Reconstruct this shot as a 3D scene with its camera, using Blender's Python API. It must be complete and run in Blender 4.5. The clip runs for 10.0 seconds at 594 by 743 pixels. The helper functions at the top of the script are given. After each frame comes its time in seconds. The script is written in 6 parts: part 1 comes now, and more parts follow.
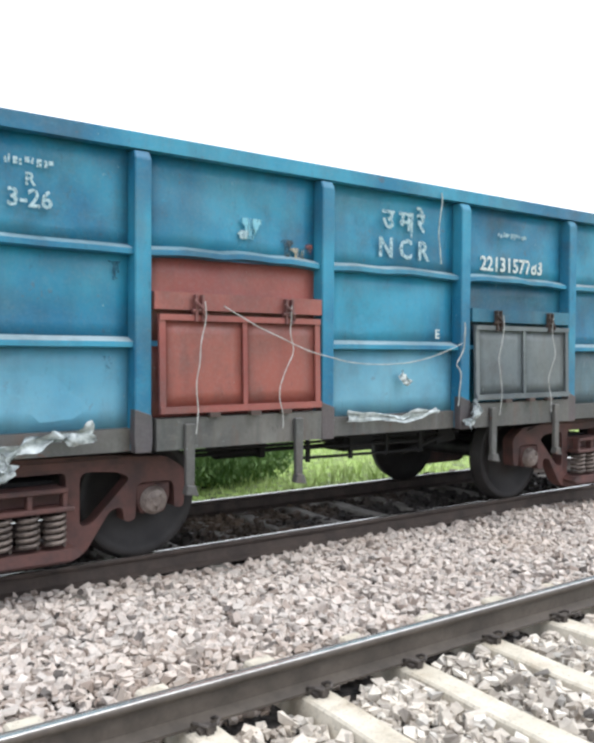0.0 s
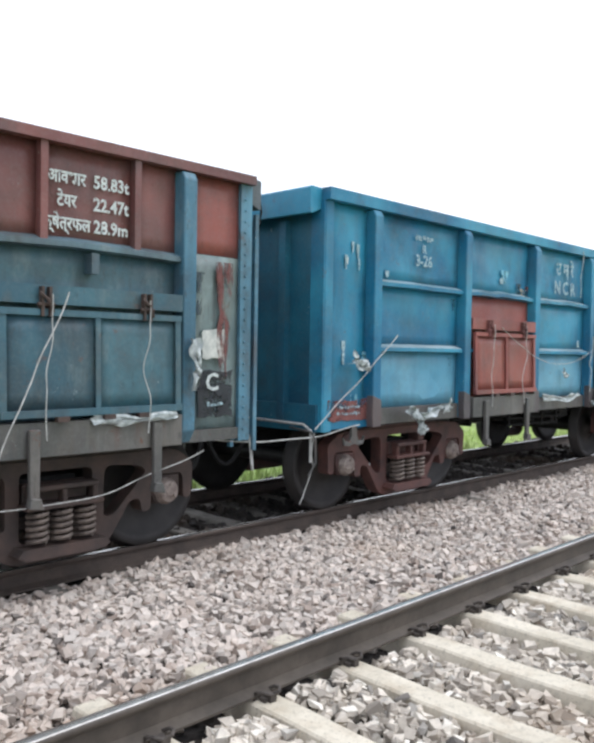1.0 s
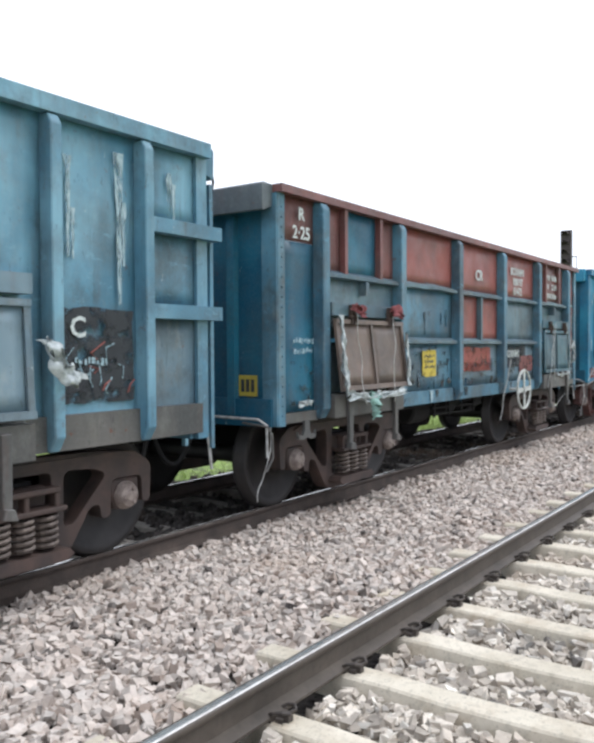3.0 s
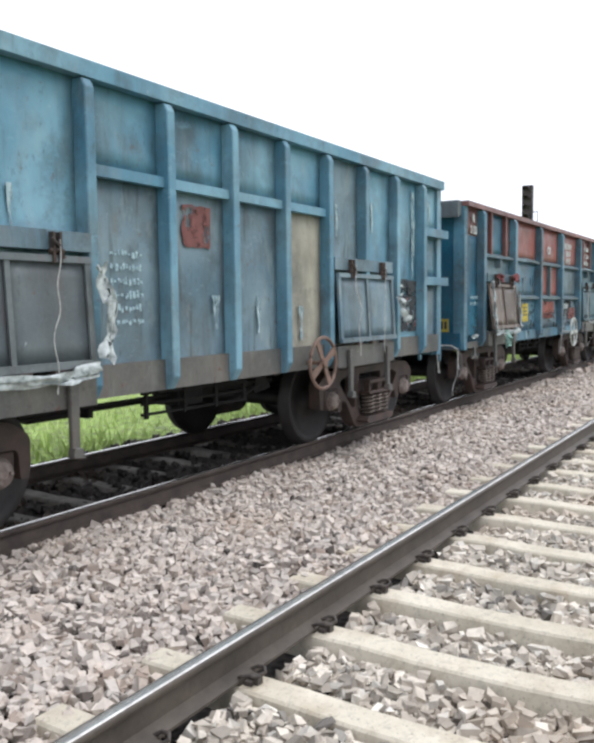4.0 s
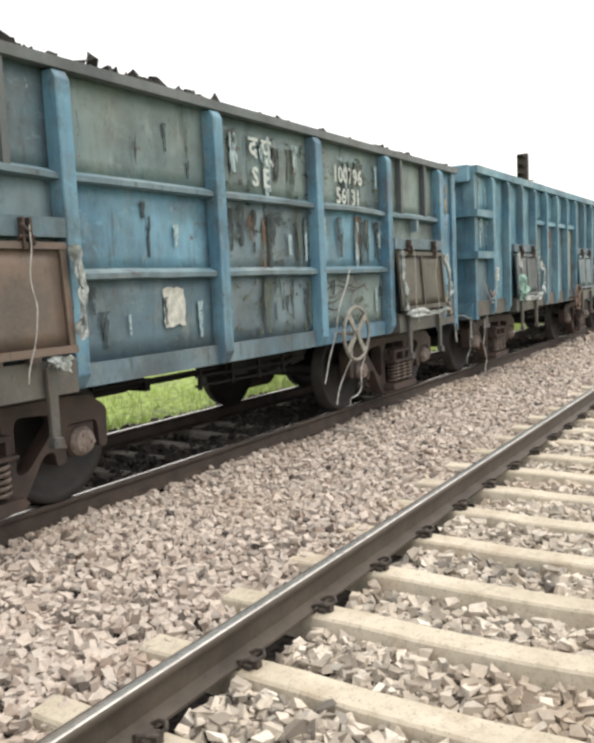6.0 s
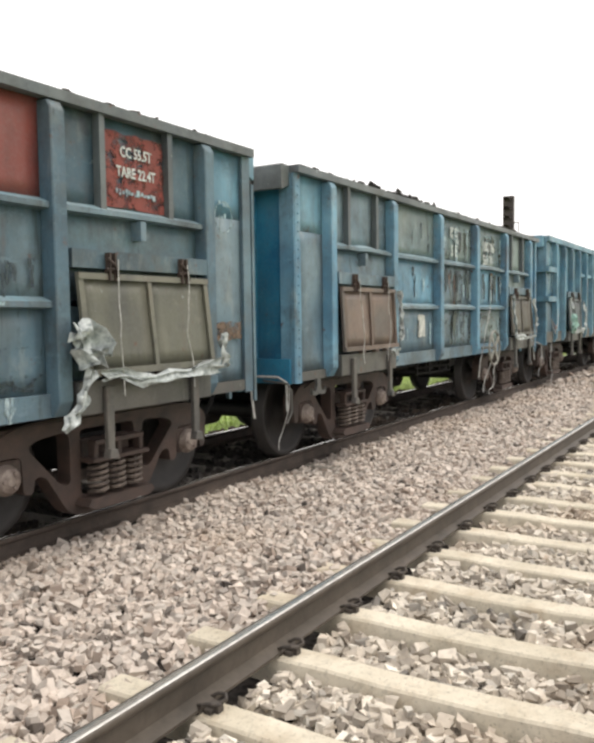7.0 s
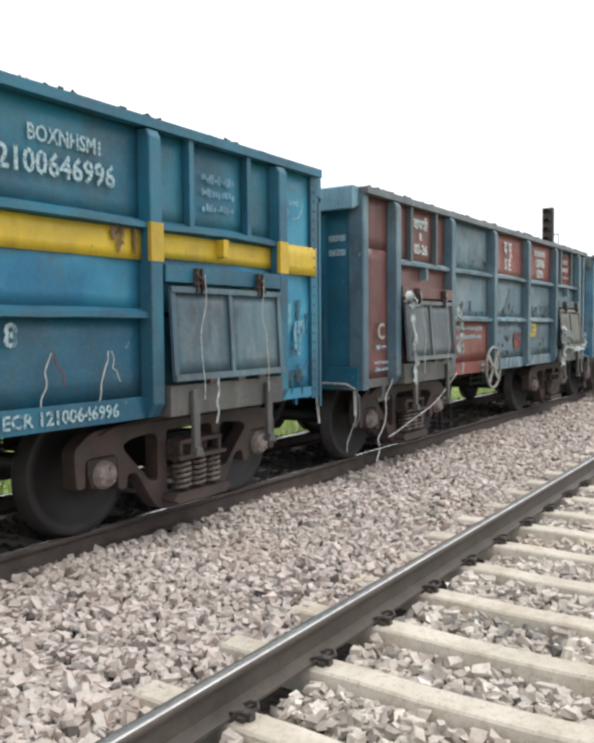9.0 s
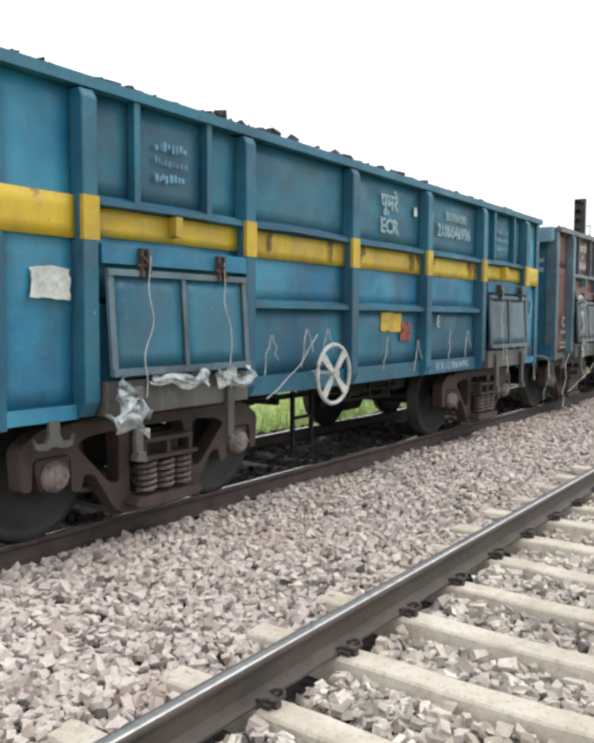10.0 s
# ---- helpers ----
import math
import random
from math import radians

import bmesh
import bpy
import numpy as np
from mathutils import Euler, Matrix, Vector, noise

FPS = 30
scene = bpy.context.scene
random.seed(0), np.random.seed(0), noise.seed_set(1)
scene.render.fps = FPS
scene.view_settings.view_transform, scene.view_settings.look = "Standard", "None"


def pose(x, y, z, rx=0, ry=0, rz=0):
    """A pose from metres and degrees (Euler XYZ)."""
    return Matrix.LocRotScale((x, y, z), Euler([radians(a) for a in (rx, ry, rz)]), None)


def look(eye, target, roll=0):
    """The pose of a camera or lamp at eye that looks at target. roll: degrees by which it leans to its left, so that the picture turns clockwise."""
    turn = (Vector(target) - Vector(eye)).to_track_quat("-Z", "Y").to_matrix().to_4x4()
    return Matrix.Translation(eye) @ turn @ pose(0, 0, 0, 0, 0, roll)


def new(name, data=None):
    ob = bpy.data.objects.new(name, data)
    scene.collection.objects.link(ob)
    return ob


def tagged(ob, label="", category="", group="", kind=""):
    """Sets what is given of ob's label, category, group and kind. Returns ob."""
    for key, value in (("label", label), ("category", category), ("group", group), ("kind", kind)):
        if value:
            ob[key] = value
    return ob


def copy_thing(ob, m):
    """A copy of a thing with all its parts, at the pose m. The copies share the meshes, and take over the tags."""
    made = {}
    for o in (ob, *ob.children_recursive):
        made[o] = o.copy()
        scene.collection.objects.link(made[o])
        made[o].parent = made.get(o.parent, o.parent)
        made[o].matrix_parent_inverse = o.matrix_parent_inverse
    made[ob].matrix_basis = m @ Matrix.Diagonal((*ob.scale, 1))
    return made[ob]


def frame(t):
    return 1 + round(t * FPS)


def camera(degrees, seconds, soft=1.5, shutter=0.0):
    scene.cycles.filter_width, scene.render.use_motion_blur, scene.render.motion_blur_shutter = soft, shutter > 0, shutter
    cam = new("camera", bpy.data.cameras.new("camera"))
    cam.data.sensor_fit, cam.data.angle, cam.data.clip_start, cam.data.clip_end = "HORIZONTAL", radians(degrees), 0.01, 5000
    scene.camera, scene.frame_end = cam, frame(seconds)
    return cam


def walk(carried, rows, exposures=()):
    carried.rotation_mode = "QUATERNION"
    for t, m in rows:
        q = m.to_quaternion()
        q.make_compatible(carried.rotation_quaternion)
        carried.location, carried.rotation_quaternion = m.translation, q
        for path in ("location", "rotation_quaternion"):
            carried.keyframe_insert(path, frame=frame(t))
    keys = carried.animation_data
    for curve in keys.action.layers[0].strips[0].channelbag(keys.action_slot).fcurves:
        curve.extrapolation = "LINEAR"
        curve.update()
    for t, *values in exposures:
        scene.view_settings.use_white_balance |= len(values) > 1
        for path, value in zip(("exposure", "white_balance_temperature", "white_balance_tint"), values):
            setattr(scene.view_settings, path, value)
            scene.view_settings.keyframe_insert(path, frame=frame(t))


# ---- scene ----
cam = camera(41.3, 10.0, soft=3.5)


def eye_at(x, y, z, yaw, pitch, roll):
    """A camera pose from its place, heading (left of +y), tilt (up) and roll in degrees."""
    a, p = radians(yaw), radians(pitch)
    ahead = Vector((-math.sin(a) * math.cos(p), math.cos(a) * math.cos(p), math.sin(p)))
    return look((x, y, z), Vector((x, y, z)) + ahead, roll)


walk(cam, [
    (0, eye_at(-0.979, -6.825, 1.659, -35.46, -1.43, 0.35)),
    (0.5, eye_at(-0.824, -6.698, 1.684, -38.77, -1.37, 1.74)),
    (1, eye_at(-0.657, -6.500, 1.675, -45.90, -1.50, 0.92)),
    (1.5, eye_at(-0.580, -6.219, 1.669, -50.36, -0.75, 0.04)),
    (2, eye_at(-0.432, -6.113, 1.675, -46.80, -1.63, 0.19)),
    (2.5, eye_at(-0.290, -5.960, 1.690, -48.72, -1.85, 2.75)),
    (3, eye_at(-0.180, -5.792, 1.623, -55.20, -1.60, -0.37)),
    (3.2, eye_at(-0.180, -5.750, 1.614, -58.31, -3.92, -1.29)),
    (4.3, eye_at(-0.016, -5.640, 1.580, -57.72, -5.55, -0.32)),
    (4.5, eye_at(-0.010, -5.615, 1.570, -57.95, -6.88, -1.05)),
    (5, eye_at(0.030, -5.640, 1.588, -61.10, -6.98, -3.27)),
    (5.5, eye_at(0.044, -5.612, 1.583, -58.87, -7.08, -1.94)),
    (5.7, eye_at(0.042, -5.635, 1.578, -57.98, -6.86, -2.72)),
    (7, eye_at(0.107, -5.697, 1.599, -59.06, -3.96, -0.79)),
    (7.5, eye_at(0.055, -5.690, 1.598, -60.20, -3.24, -0.98)),
    (8, eye_at(0.054, -5.713, 1.625, -58.05, -2.98, -0.34)),
    (8.5, eye_at(0.070, -5.739, 1.618, -57.21, -2.63, -0.15)),
    (9, eye_at(0.092, -5.714, 1.595, -56.44, -3.09, -0.46)),
    (9.5, eye_at(0.088, -5.678, 1.612, -55.72, -3.66, 0.28)),
    (10, eye_at(0.078, -5.695, 1.601, -54.59, -3.87, 0.27)),
], exposures=[(0, 0.52, 6080, 9), (0.5, 0.17, 5980, 10), (1, 0.24, 6010, 10), (1.5, 0.24, 6010, 11), (3, 0.26, 6020, 10), (4.5, 0.24, 6400, 10), (5.5, 0.27, 7050, 10), (7.5, 0.27, 6950, 10), (8, 0.13, 6750, 10), (8.5, 0.18, 6400, 10), (10, 0.14, 6330, 10)])

# ---- light: a bright, hazy, white overcast sky and a very soft sun ----
world = bpy.data.worlds.new("overcast")
scene.world = world
world.use_nodes = True
wn, wl = world.node_tree.nodes, world.node_tree.links
sky = wn.new("ShaderNodeTexSky")
sky.sky_type, sky.sun_disc = "NISHITA", False
sky.sun_elevation, sky.sun_rotation = radians(60), radians(149)
sky.dust_density, sky.air_density = 6.0, 1.5
haze = wn.new("ShaderNodeMixRGB")
haze.inputs[0].default_value = 0.93
haze.inputs[2].default_value = (9.6, 9.75, 10.2, 1)
wl.new(sky.outputs[0], haze.inputs[1])
wl.new(haze.outputs[0], wn["Background"].inputs[0])
wn["Background"].inputs[1].default_value = 0.125

sun = new("sun", bpy.data.lights.new("sun", "SUN"))
sun.data.energy, sun.data.angle, sun.data.color = 1.4, radians(25), (1.0, 0.965, 0.91)
sun.matrix_world = look((0, 0, 30), (-9, 15, 0))


# ---- materials ----
def srgb(r, g, b):
    def f(c):
        c /= 255
        return c / 12.92 if c <= 0.04045 else ((c + 0.055) / 1.055) ** 2.4
    return (f(r), f(g), f(b), 1)


class Mat:
    """A small wrapper for building node materials."""

    def __init__(self, name, rough=0.6, metal=0.0):
        self.m = bpy.data.materials.new(name)
        self.m.use_nodes = True
        self.n, self.l = self.m.node_tree.nodes, self.m.node_tree.links
        self.b = self.n["Principled BSDF"]
        self.b.inputs["Roughness"].default_value = rough
        self.b.inputs["Metallic"].default_value = metal
        self.co = self.n.new("ShaderNodeTexCoord").outputs["Object"]
        info = self.n.new("ShaderNodeObjectInfo")
        self.rand = info.outputs["Random"]
        shift = self.n.new("ShaderNodeVectorMath")
        shift.operation = "MULTIPLY_ADD"
        self.l.new(self.rand, shift.inputs[0])
        shift.inputs[1].default_value = (13, 7, 29)
        self.l.new(self.co, shift.inputs[2])
        self.pos = shift.outputs[0]

    def noise(self, scale, detail=4.0, stretch=(1, 1, 1), rough=0.55):
        mp = self.n.new("ShaderNodeMapping")
        mp.inputs["Scale"].default_value = stretch
        self.l.new(self.pos, mp.inputs[0])
        t = self.n.new("ShaderNodeTexNoise")
        t.inputs["Scale"].default_value, t.inputs["Detail"].default_value = scale, detail
        t.inputs["Roughness"].default_value = rough
        self.l.new(mp.outputs[0], t.inputs[0])
        return t.outputs[0]

    def ramp(self, value, lo, hi):
        r = self.n.new("ShaderNodeMapRange")
        r.inputs["From Min"].default_value, r.inputs["From Max"].default_value = lo, hi
        self.l.new(value, r.inputs["Value"])
        return r.outputs[0]

    def scale(self, value, k):
        r = self.n.new("ShaderNodeMath")
        r.operation = "MULTIPLY"
        r.inputs[1].default_value = k
        self.l.new(value, r.inputs[0])
        return r.outputs[0]

    def mix(self, fac, a, b, mode="MIX"):
        x = self.n.new("ShaderNodeMixRGB")
        x.blend_type = mode
        for i, v in enumerate((fac, a, b)):
            if hasattr(v, "is_linked"):
                self.l.new(v, x.inputs[i])
            else:
                x.inputs[i].default_value = v
        return x.outputs[0]

    def bump(self, value, strength=0.3, dist=0.01):
        p = self.n.new("ShaderNodeBump")
        p.inputs["Strength"].default_value, p.inputs["Distance"].default_value = strength, dist
        self.l.new(value, p.inputs["Height"])
        self.l.new(p.outputs[0], self.b.inputs["Normal"])

    def done(self, colour):
        self.l.new(colour, self.b.inputs["Base Color"])
        return self.m


RUST, GRIME = srgb(96, 58, 42), srgb(70, 68, 66)


def paint(name, base, fade, dirt=0.35, rust=0.25, rough=0.5, streak=0.0):
    """Old rolling-stock paint: faded patches, vertical run-off streaks, grime and chips down to rust."""
    q = Mat(name, rough)
    c = q.mix(q.ramp(q.noise(0.9, 4), 0.40, 0.62), base, fade)
    c = q.mix(q.scale(q.ramp(q.noise(1.9, 7, (1, 1, 1), 0.62), 0.46, 0.66), dirt), c, GRIME)
    c = q.mix(q.scale(q.ramp(q.noise(3.2, 6, (1, 1, 0.16), 0.6), 0.50, 0.70), dirt * 0.8), c, srgb(46, 50, 54))
    if streak:
        c = q.mix(q.scale(q.ramp(q.noise(5.0, 6, (1, 1, 0.45), 0.65), 0.56, 0.68), streak * 0.6), c, srgb(168, 172, 166))
        c = q.mix(q.scale(q.ramp(q.noise(2.6, 7, (1.2, 1, 0.5), 0.7), 0.57, 0.66), streak * 0.8), c, srgb(98, 84, 62))
        c = q.mix(q.scale(q.ramp(q.noise(8.5, 6, (1.3, 1, 0.13), 0.6), 0.60, 0.68), streak * 1.3), c, srgb(50, 58, 56))
    c = q.mix(q.scale(q.ramp(q.noise(4.0, 5, (1.6, 1, 0.25)), 0.6, 0.74), rust), c, RUST)
    c = q.mix(q.scale(q.ramp(q.noise(8, 9, (1, 1, 1), 0.72), 0.63, 0.66), min(1.0, rust * 2.2)), c, RUST)
    c = q.mix(q.scale(q.ramp(q.noise(13, 8, (1, 1, 0.6), 0.72), 0.67, 0.69), 0.55), c, srgb(172, 182, 184))
    c = q.mix(q.scale(q.ramp(q.noise(1.3, 9, (1, 1, 0.8), 0.74), 0.53, 0.62), dirt * 0.85), c, srgb(56, 58, 59))
    c = q.mix(q.scale(q.ramp(q.noise(5.5, 9, (0.7, 1, 1.6), 0.75), 0.585, 0.63), dirt * 0.9), c, fade)
    c = q.mix(q.scale(q.ramp(q.noise(24, 7, (1, 1, 0.35), 0.7), 0.60, 0.66), dirt * 0.8), c, srgb(40, 40, 41))
    c = q.mix(q.scale(q.ramp(q.noise(40, 4), 0.45, 0.75), 0.12), c, srgb(130, 134, 134))
    q.bump(q.noise(9, 8, (1, 1, 1), 0.62), 0.35, 0.010)
    q.l.new(q.ramp(q.noise(3.5, 5), -0.25, 1.25), q.b.inputs["Roughness"])
    return q.done(c)


def plain(name, base, other, scale=8.0, rough=0.7, metal=0.0, bumpy=0.2):
    q = Mat(name, rough, metal)
    c = q.mix(q.ramp(q.noise(scale, 5), 0.35, 0.7), base, other)
    c = q.mix(q.scale(q.ramp(q.noise(scale * 6, 4), 0.45, 0.75), 0.25), c, srgb(35, 33, 32))
    q.bump(q.noise(scale * 5, 6), bumpy, 0.006)
    return q.done(c)


M = {}
M["blue"] = paint("bright_blue_paint", srgb(17, 98, 134), srgb(52, 136, 166), 0.28, 0.15)
M["deep"] = paint("deep_blue_paint", srgb(18, 80, 106), srgb(38, 108, 132), 0.32, 0.15)
M["cyan"] = paint("pale_cyan_paint", srgb(84, 144, 172), srgb(108, 160, 182), 0.24, 0.14)
M["slate"] = paint("weathered_slate_blue_paint", srgb(78, 125, 149), srgb(116, 157, 176), 0.44, 0.2, 0.5, 0.2)
M["steelblue"] = paint("sooty_steel_blue_paint", srgb(56, 98, 120), srgb(86, 132, 154), 0.6, 0.25, 0.5, 0.3)
M["worn"] = paint("weathered_grey_blue_paint", srgb(84, 109, 124), srgb(116, 136, 147), 0.5, 0.26, 0.55, 0.42)
M["moss"] = paint("weathered_grey_green_paint", srgb(98, 119, 126), srgb(124, 139, 138), 0.48, 0.34, 0.6, 0.45)
M["grime"] = paint("grimy_teal_paint", srgb(64, 88, 103), srgb(90, 114, 124), 0.55, 0.25, 0.5, 0.3)
M["sky"] = paint("light_blue_paint", srgb(80, 126, 154), srgb(112, 158, 182), 0.52, 0.4, 0.5, 0.4)
M["tealgrey"] = paint("grey_teal_paint", srgb(72, 99, 116), srgb(94, 120, 133), 0.5, 0.25, 0.5, 0.25)
M["darkteal"] = paint("dark_teal_paint", srgb(46, 82, 98), srgb(64, 100, 112), 0.45, 0.2, 0.5, 0.2)
M["mud"] = paint("dark_olive_mud", srgb(74, 70, 62), srgb(92, 86, 76), 0.45, 0.2, 0.7)
M["red"] = paint("oxide_red_paint", srgb(126, 64, 59), srgb(143, 80, 72), 0.32, 0.12)
M["maroon"] = paint("maroon_paint", srgb(104, 62, 60), srgb(126, 80, 76), 0.38, 0.15)
M["orange"] = paint("orange_red_paint", srgb(140, 77, 67), srgb(126, 69, 61), 0.34, 0.12)
M["yellow"] = paint("golden_yellow_paint", srgb(204, 170, 36), srgb(186, 152, 40), 0.26, 0.3)
M["sign"] = paint("yellow_sign_paint", srgb(200, 178, 66), srgb(168, 154, 74), 0.4, 0.2)
M["brown"] = paint("mud_brown_paint", srgb(98, 84, 76), srgb(118, 100, 90), 0.4, 0.3, 0.7)
M["olive"] = paint("olive_grey_paint", srgb(92, 92, 82), srgb(112, 110, 98), 0.45, 0.25, 0.7)
M["grey"] = paint("dark_grey_paint", srgb(82, 90, 96), srgb(104, 110, 112), 0.45, 0.25, 0.6)
M["sole"] = paint("dirty_grey_steel", srgb(78, 77, 76), srgb(100, 96, 92), 0.55, 0.4, 0.7, 0.2)
M["cream"] = paint("cream_paint", srgb(166, 160, 146), srgb(150, 144, 132), 0.4, 0.25)
M["black"] = paint("black_patch_paint", srgb(36, 38, 42), srgb(48, 52, 56), 0.15, 0.2, 0.5, 0.3)
M["frame"] = plain("rusty_cast_steel", srgb(78, 62, 56), srgb(52, 45, 43), 5, 0.68)
M["frame_red"] = plain("red_oxide_cast_steel", srgb(98, 64, 58), srgb(64, 48, 47), 5, 0.68)
M["wheel"] = plain("greasy_wheel_steel", srgb(54, 51, 50), srgb(36, 34, 34), 4, 0.6, 0.3, 0.08)
# Near-black for parts below the wagons: their shade is in the base colour.
M["dark"] = plain("underframe_grime_and_shade", srgb(20, 18, 18), srgb(13, 12, 13), 6, 0.85)
M["spring"] = plain("spring_steel", srgb(126, 114, 106), srgb(74, 66, 62), 12, 0.6, 0.3)
M["cap"] = plain("bearing_cap_steel", srgb(150, 138, 131), srgb(104, 90, 84), 14, 0.6, 0.2)
def worn_coat(name, base, other, gone, stretch=(1, 1, 1), scale=16.0):
    """A thin coat of paint or dirt that has flaked off in patches, so that the sheet behind shows through."""
    q = Mat(name, 0.75)
    c = q.mix(q.ramp(q.noise(scale * 1.4, 5), 0.35, 0.7), base, other)
    q.l.new(q.ramp(q.noise(scale, 8, stretch, 0.7), 0.30 + gone * 0.22, 0.42 + gone * 0.22), q.b.inputs["Alpha"])
    return q.done(c)


M["white"] = worn_coat("white_stencil_paint", srgb(206, 210, 208), srgb(166, 176, 178), 0.2, (1, 1, 1), 42.0)
M["faded"] = worn_coat("worn_white_stencil_paint", srgb(168, 188, 196), srgb(128, 156, 166), 0.4, (1, 1, 1), 42.0)
M["run"] = worn_coat("washed_out_white_run", srgb(168, 184, 190), srgb(124, 150, 160), 0.55, (1.6, 1, 0.3), 12.0)
M["paper"] = plain("old_white_paper", srgb(206, 206, 200), srgb(160, 164, 162), 16, 0.8)
# Pale coat for side-rail tops: painted highlight and scuffs in one colour.
M["lit_scuff"] = paint("scuffed_lit_rail_top", srgb(104, 138, 152), srgb(150, 168, 174), 0.4, 0.25, 0.5)
M["footsteel"] = paint("rusty_upright_foot", srgb(96, 82, 82), srgb(80, 74, 78), 0.4, 0.45, 0.7)
FLAKE = {}
for key, a, b in (("orange", (146, 80, 70), (126, 70, 62)), ("maroon", (104, 62, 60), (124, 78, 74)), ("red", (128, 64, 58), (112, 62, 58)), ("black", (38, 40, 44), (50, 54, 58)), ("sign", (198, 176, 64), (166, 150, 72)), ("brown", (98, 82, 70), (120, 100, 86))):
    FLAKE[key] = worn_coat("flaked_%s" % key, srgb(*a), srgb(*b), 0.28 if key == "sign" else 0.42, (1, 1, 1), 6.0)
for key, a, b in (("mud", (66, 58, 50), (50, 48, 46)), ("grime", (52, 62, 66), (40, 48, 52)), ("olive", (92, 92, 76), (76, 80, 70))):
    FLAKE[key] = worn_coat("ragged_%s" % key, srgb(*a), srgb(*b), 1.15, (0.8, 1, 1.2), 7.0)
STREAK = {}
for key, a, b in (("grime", (52, 62, 68), (66, 78, 84)), ("brown", (96, 72, 56), (118, 92, 74)), ("black", (40, 43, 46), (54, 58, 60)), ("moss", (70, 80, 76), (92, 100, 94)), ("mud", (62, 58, 52), (84, 78, 68)), ("deep", (26, 72, 96), (40, 92, 114)),
                  ("cyan", (110, 166, 186), (136, 182, 196)), ("cream", (160, 152, 136), (134, 126, 112)), ("orange", (140, 74, 56), (112, 66, 52)), ("maroon", (98, 58, 56), (112, 70, 66)), ("darkteal", (42, 74, 88), (56, 88, 100)), ("sky", (100, 150, 172), (126, 168, 184))):
    STREAK[key] = worn_coat("streak_of_%s" % key, srgb(*a), srgb(*b), 0.6, (1.5, 1, 0.4), 11.0)
M["handwheel"] = plain("pale_grey_handwheel_paint", srgb(196, 200, 196), srgb(160, 160, 154), 14, 0.6)
M["greywheel"] = plain("worn_grey_handwheel_paint", srgb(150, 150, 144), srgb(112, 108, 102), 14, 0.6)
M["rustwheel"] = plain("rusty_handwheel_paint", srgb(122, 96, 84), srgb(94, 76, 68), 14, 0.6)
M["plastic"] = plain("white_plastic_sheet", srgb(196, 202, 202), srgb(126, 134, 136), 22, 0.45)
M["tealrag"] = plain("pale_green_plastic", srgb(168, 206, 196), srgb(132, 168, 160), 12, 0.5)
M["wire"] = plain("pale_binding_wire", srgb(196, 196, 194), srgb(148, 146, 142), 20, 0.6, 0.2)
M["coal"] = plain("coal", srgb(34, 32, 32), srgb(52, 49, 47), 10, 0.7)
M["redcloth"] = plain("dull_red_cloth", srgb(136, 74, 76), srgb(104, 62, 66), 20, 0.9)


def ground_mat(name, a, b, c3, scale, bumpy):
    q = Mat(name, 0.95)
    col = q.mix(q.ramp(q.noise(scale, 6), 0.35, 0.68), a, b)
    col = q.mix(q.scale(q.ramp(q.noise(scale * 0.06, 3), 0.4, 0.65), 0.5), col, c3)
    v = q.n.new("ShaderNodeTexVoronoi")
    v.inputs["Scale"].default_value = scale
    q.l.new(q.pos, v.inputs[0])
    col = q.mix(q.scale(q.ramp(v.outputs["Distance"], 0.35, 0.7), 0.7), col, srgb(74, 68, 64))
    q.bump(v.outputs["Distance"], bumpy, 0.03)
    return q.done(col)


# Bed is near-black: the shadow in the gaps between stones is painted in.
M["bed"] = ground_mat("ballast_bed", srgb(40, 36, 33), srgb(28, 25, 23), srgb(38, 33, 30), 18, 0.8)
M["darkbed"] = ground_mat("dark_ballast_bed", srgb(84, 78, 72), srgb(62, 58, 54), srgb(72, 66, 60), 18, 0.8)
M["soil"] = ground_mat("grassy_soil", srgb(150, 176, 90), srgb(168, 190, 108), srgb(134, 160, 80), 6, 0.3)


def stone_mat(name, cols):
    q = Mat(name, 0.9)
    geo = q.n.new("ShaderNodeNewGeometry")
    r = q.n.new("ShaderNodeValToRGB")
    r.color_ramp.interpolation = "LINEAR"
    for i, cc in enumerate(cols):
        e = r.color_ramp.elements[i] if i < 2 else r.color_ramp.elements.new(0.5)
        e.position = i / (len(cols) - 1)
        e.color = cc
    q.l.new(geo.outputs["Random Per Island"], r.inputs[0])
    c = q.mix(q.scale(q.ramp(q.noise(30, 4), 0.4, 0.7), 0.3), r.outputs[0], srgb(120, 110, 104))
    c = q.mix(q.scale(q.ramp(q.noise(0.7, 3), 0.5, 0.72), 0.3), c, srgb(176, 148, 120))
    q.bump(q.noise(60, 4), 0.25, 0.004)
    return q.done(c)


M["stone"] = stone_mat("pale_ballast_stone", [srgb(66, 61, 58), srgb(222, 211, 201), srgb(146, 131, 120), srgb(212, 199, 188), srgb(92, 85, 80), srgb(242, 234, 226), srgb(178, 157, 142), srgb(190, 182, 174)])
M["stone2"] = stone_mat("grey_ballast_stone", [srgb(88, 84, 80), srgb(236, 229, 217), srgb(168, 158, 145), srgb(218, 208, 194), srgb(104, 99, 95), srgb(247, 241, 231), srgb(192, 175, 157), srgb(140, 132, 122)])
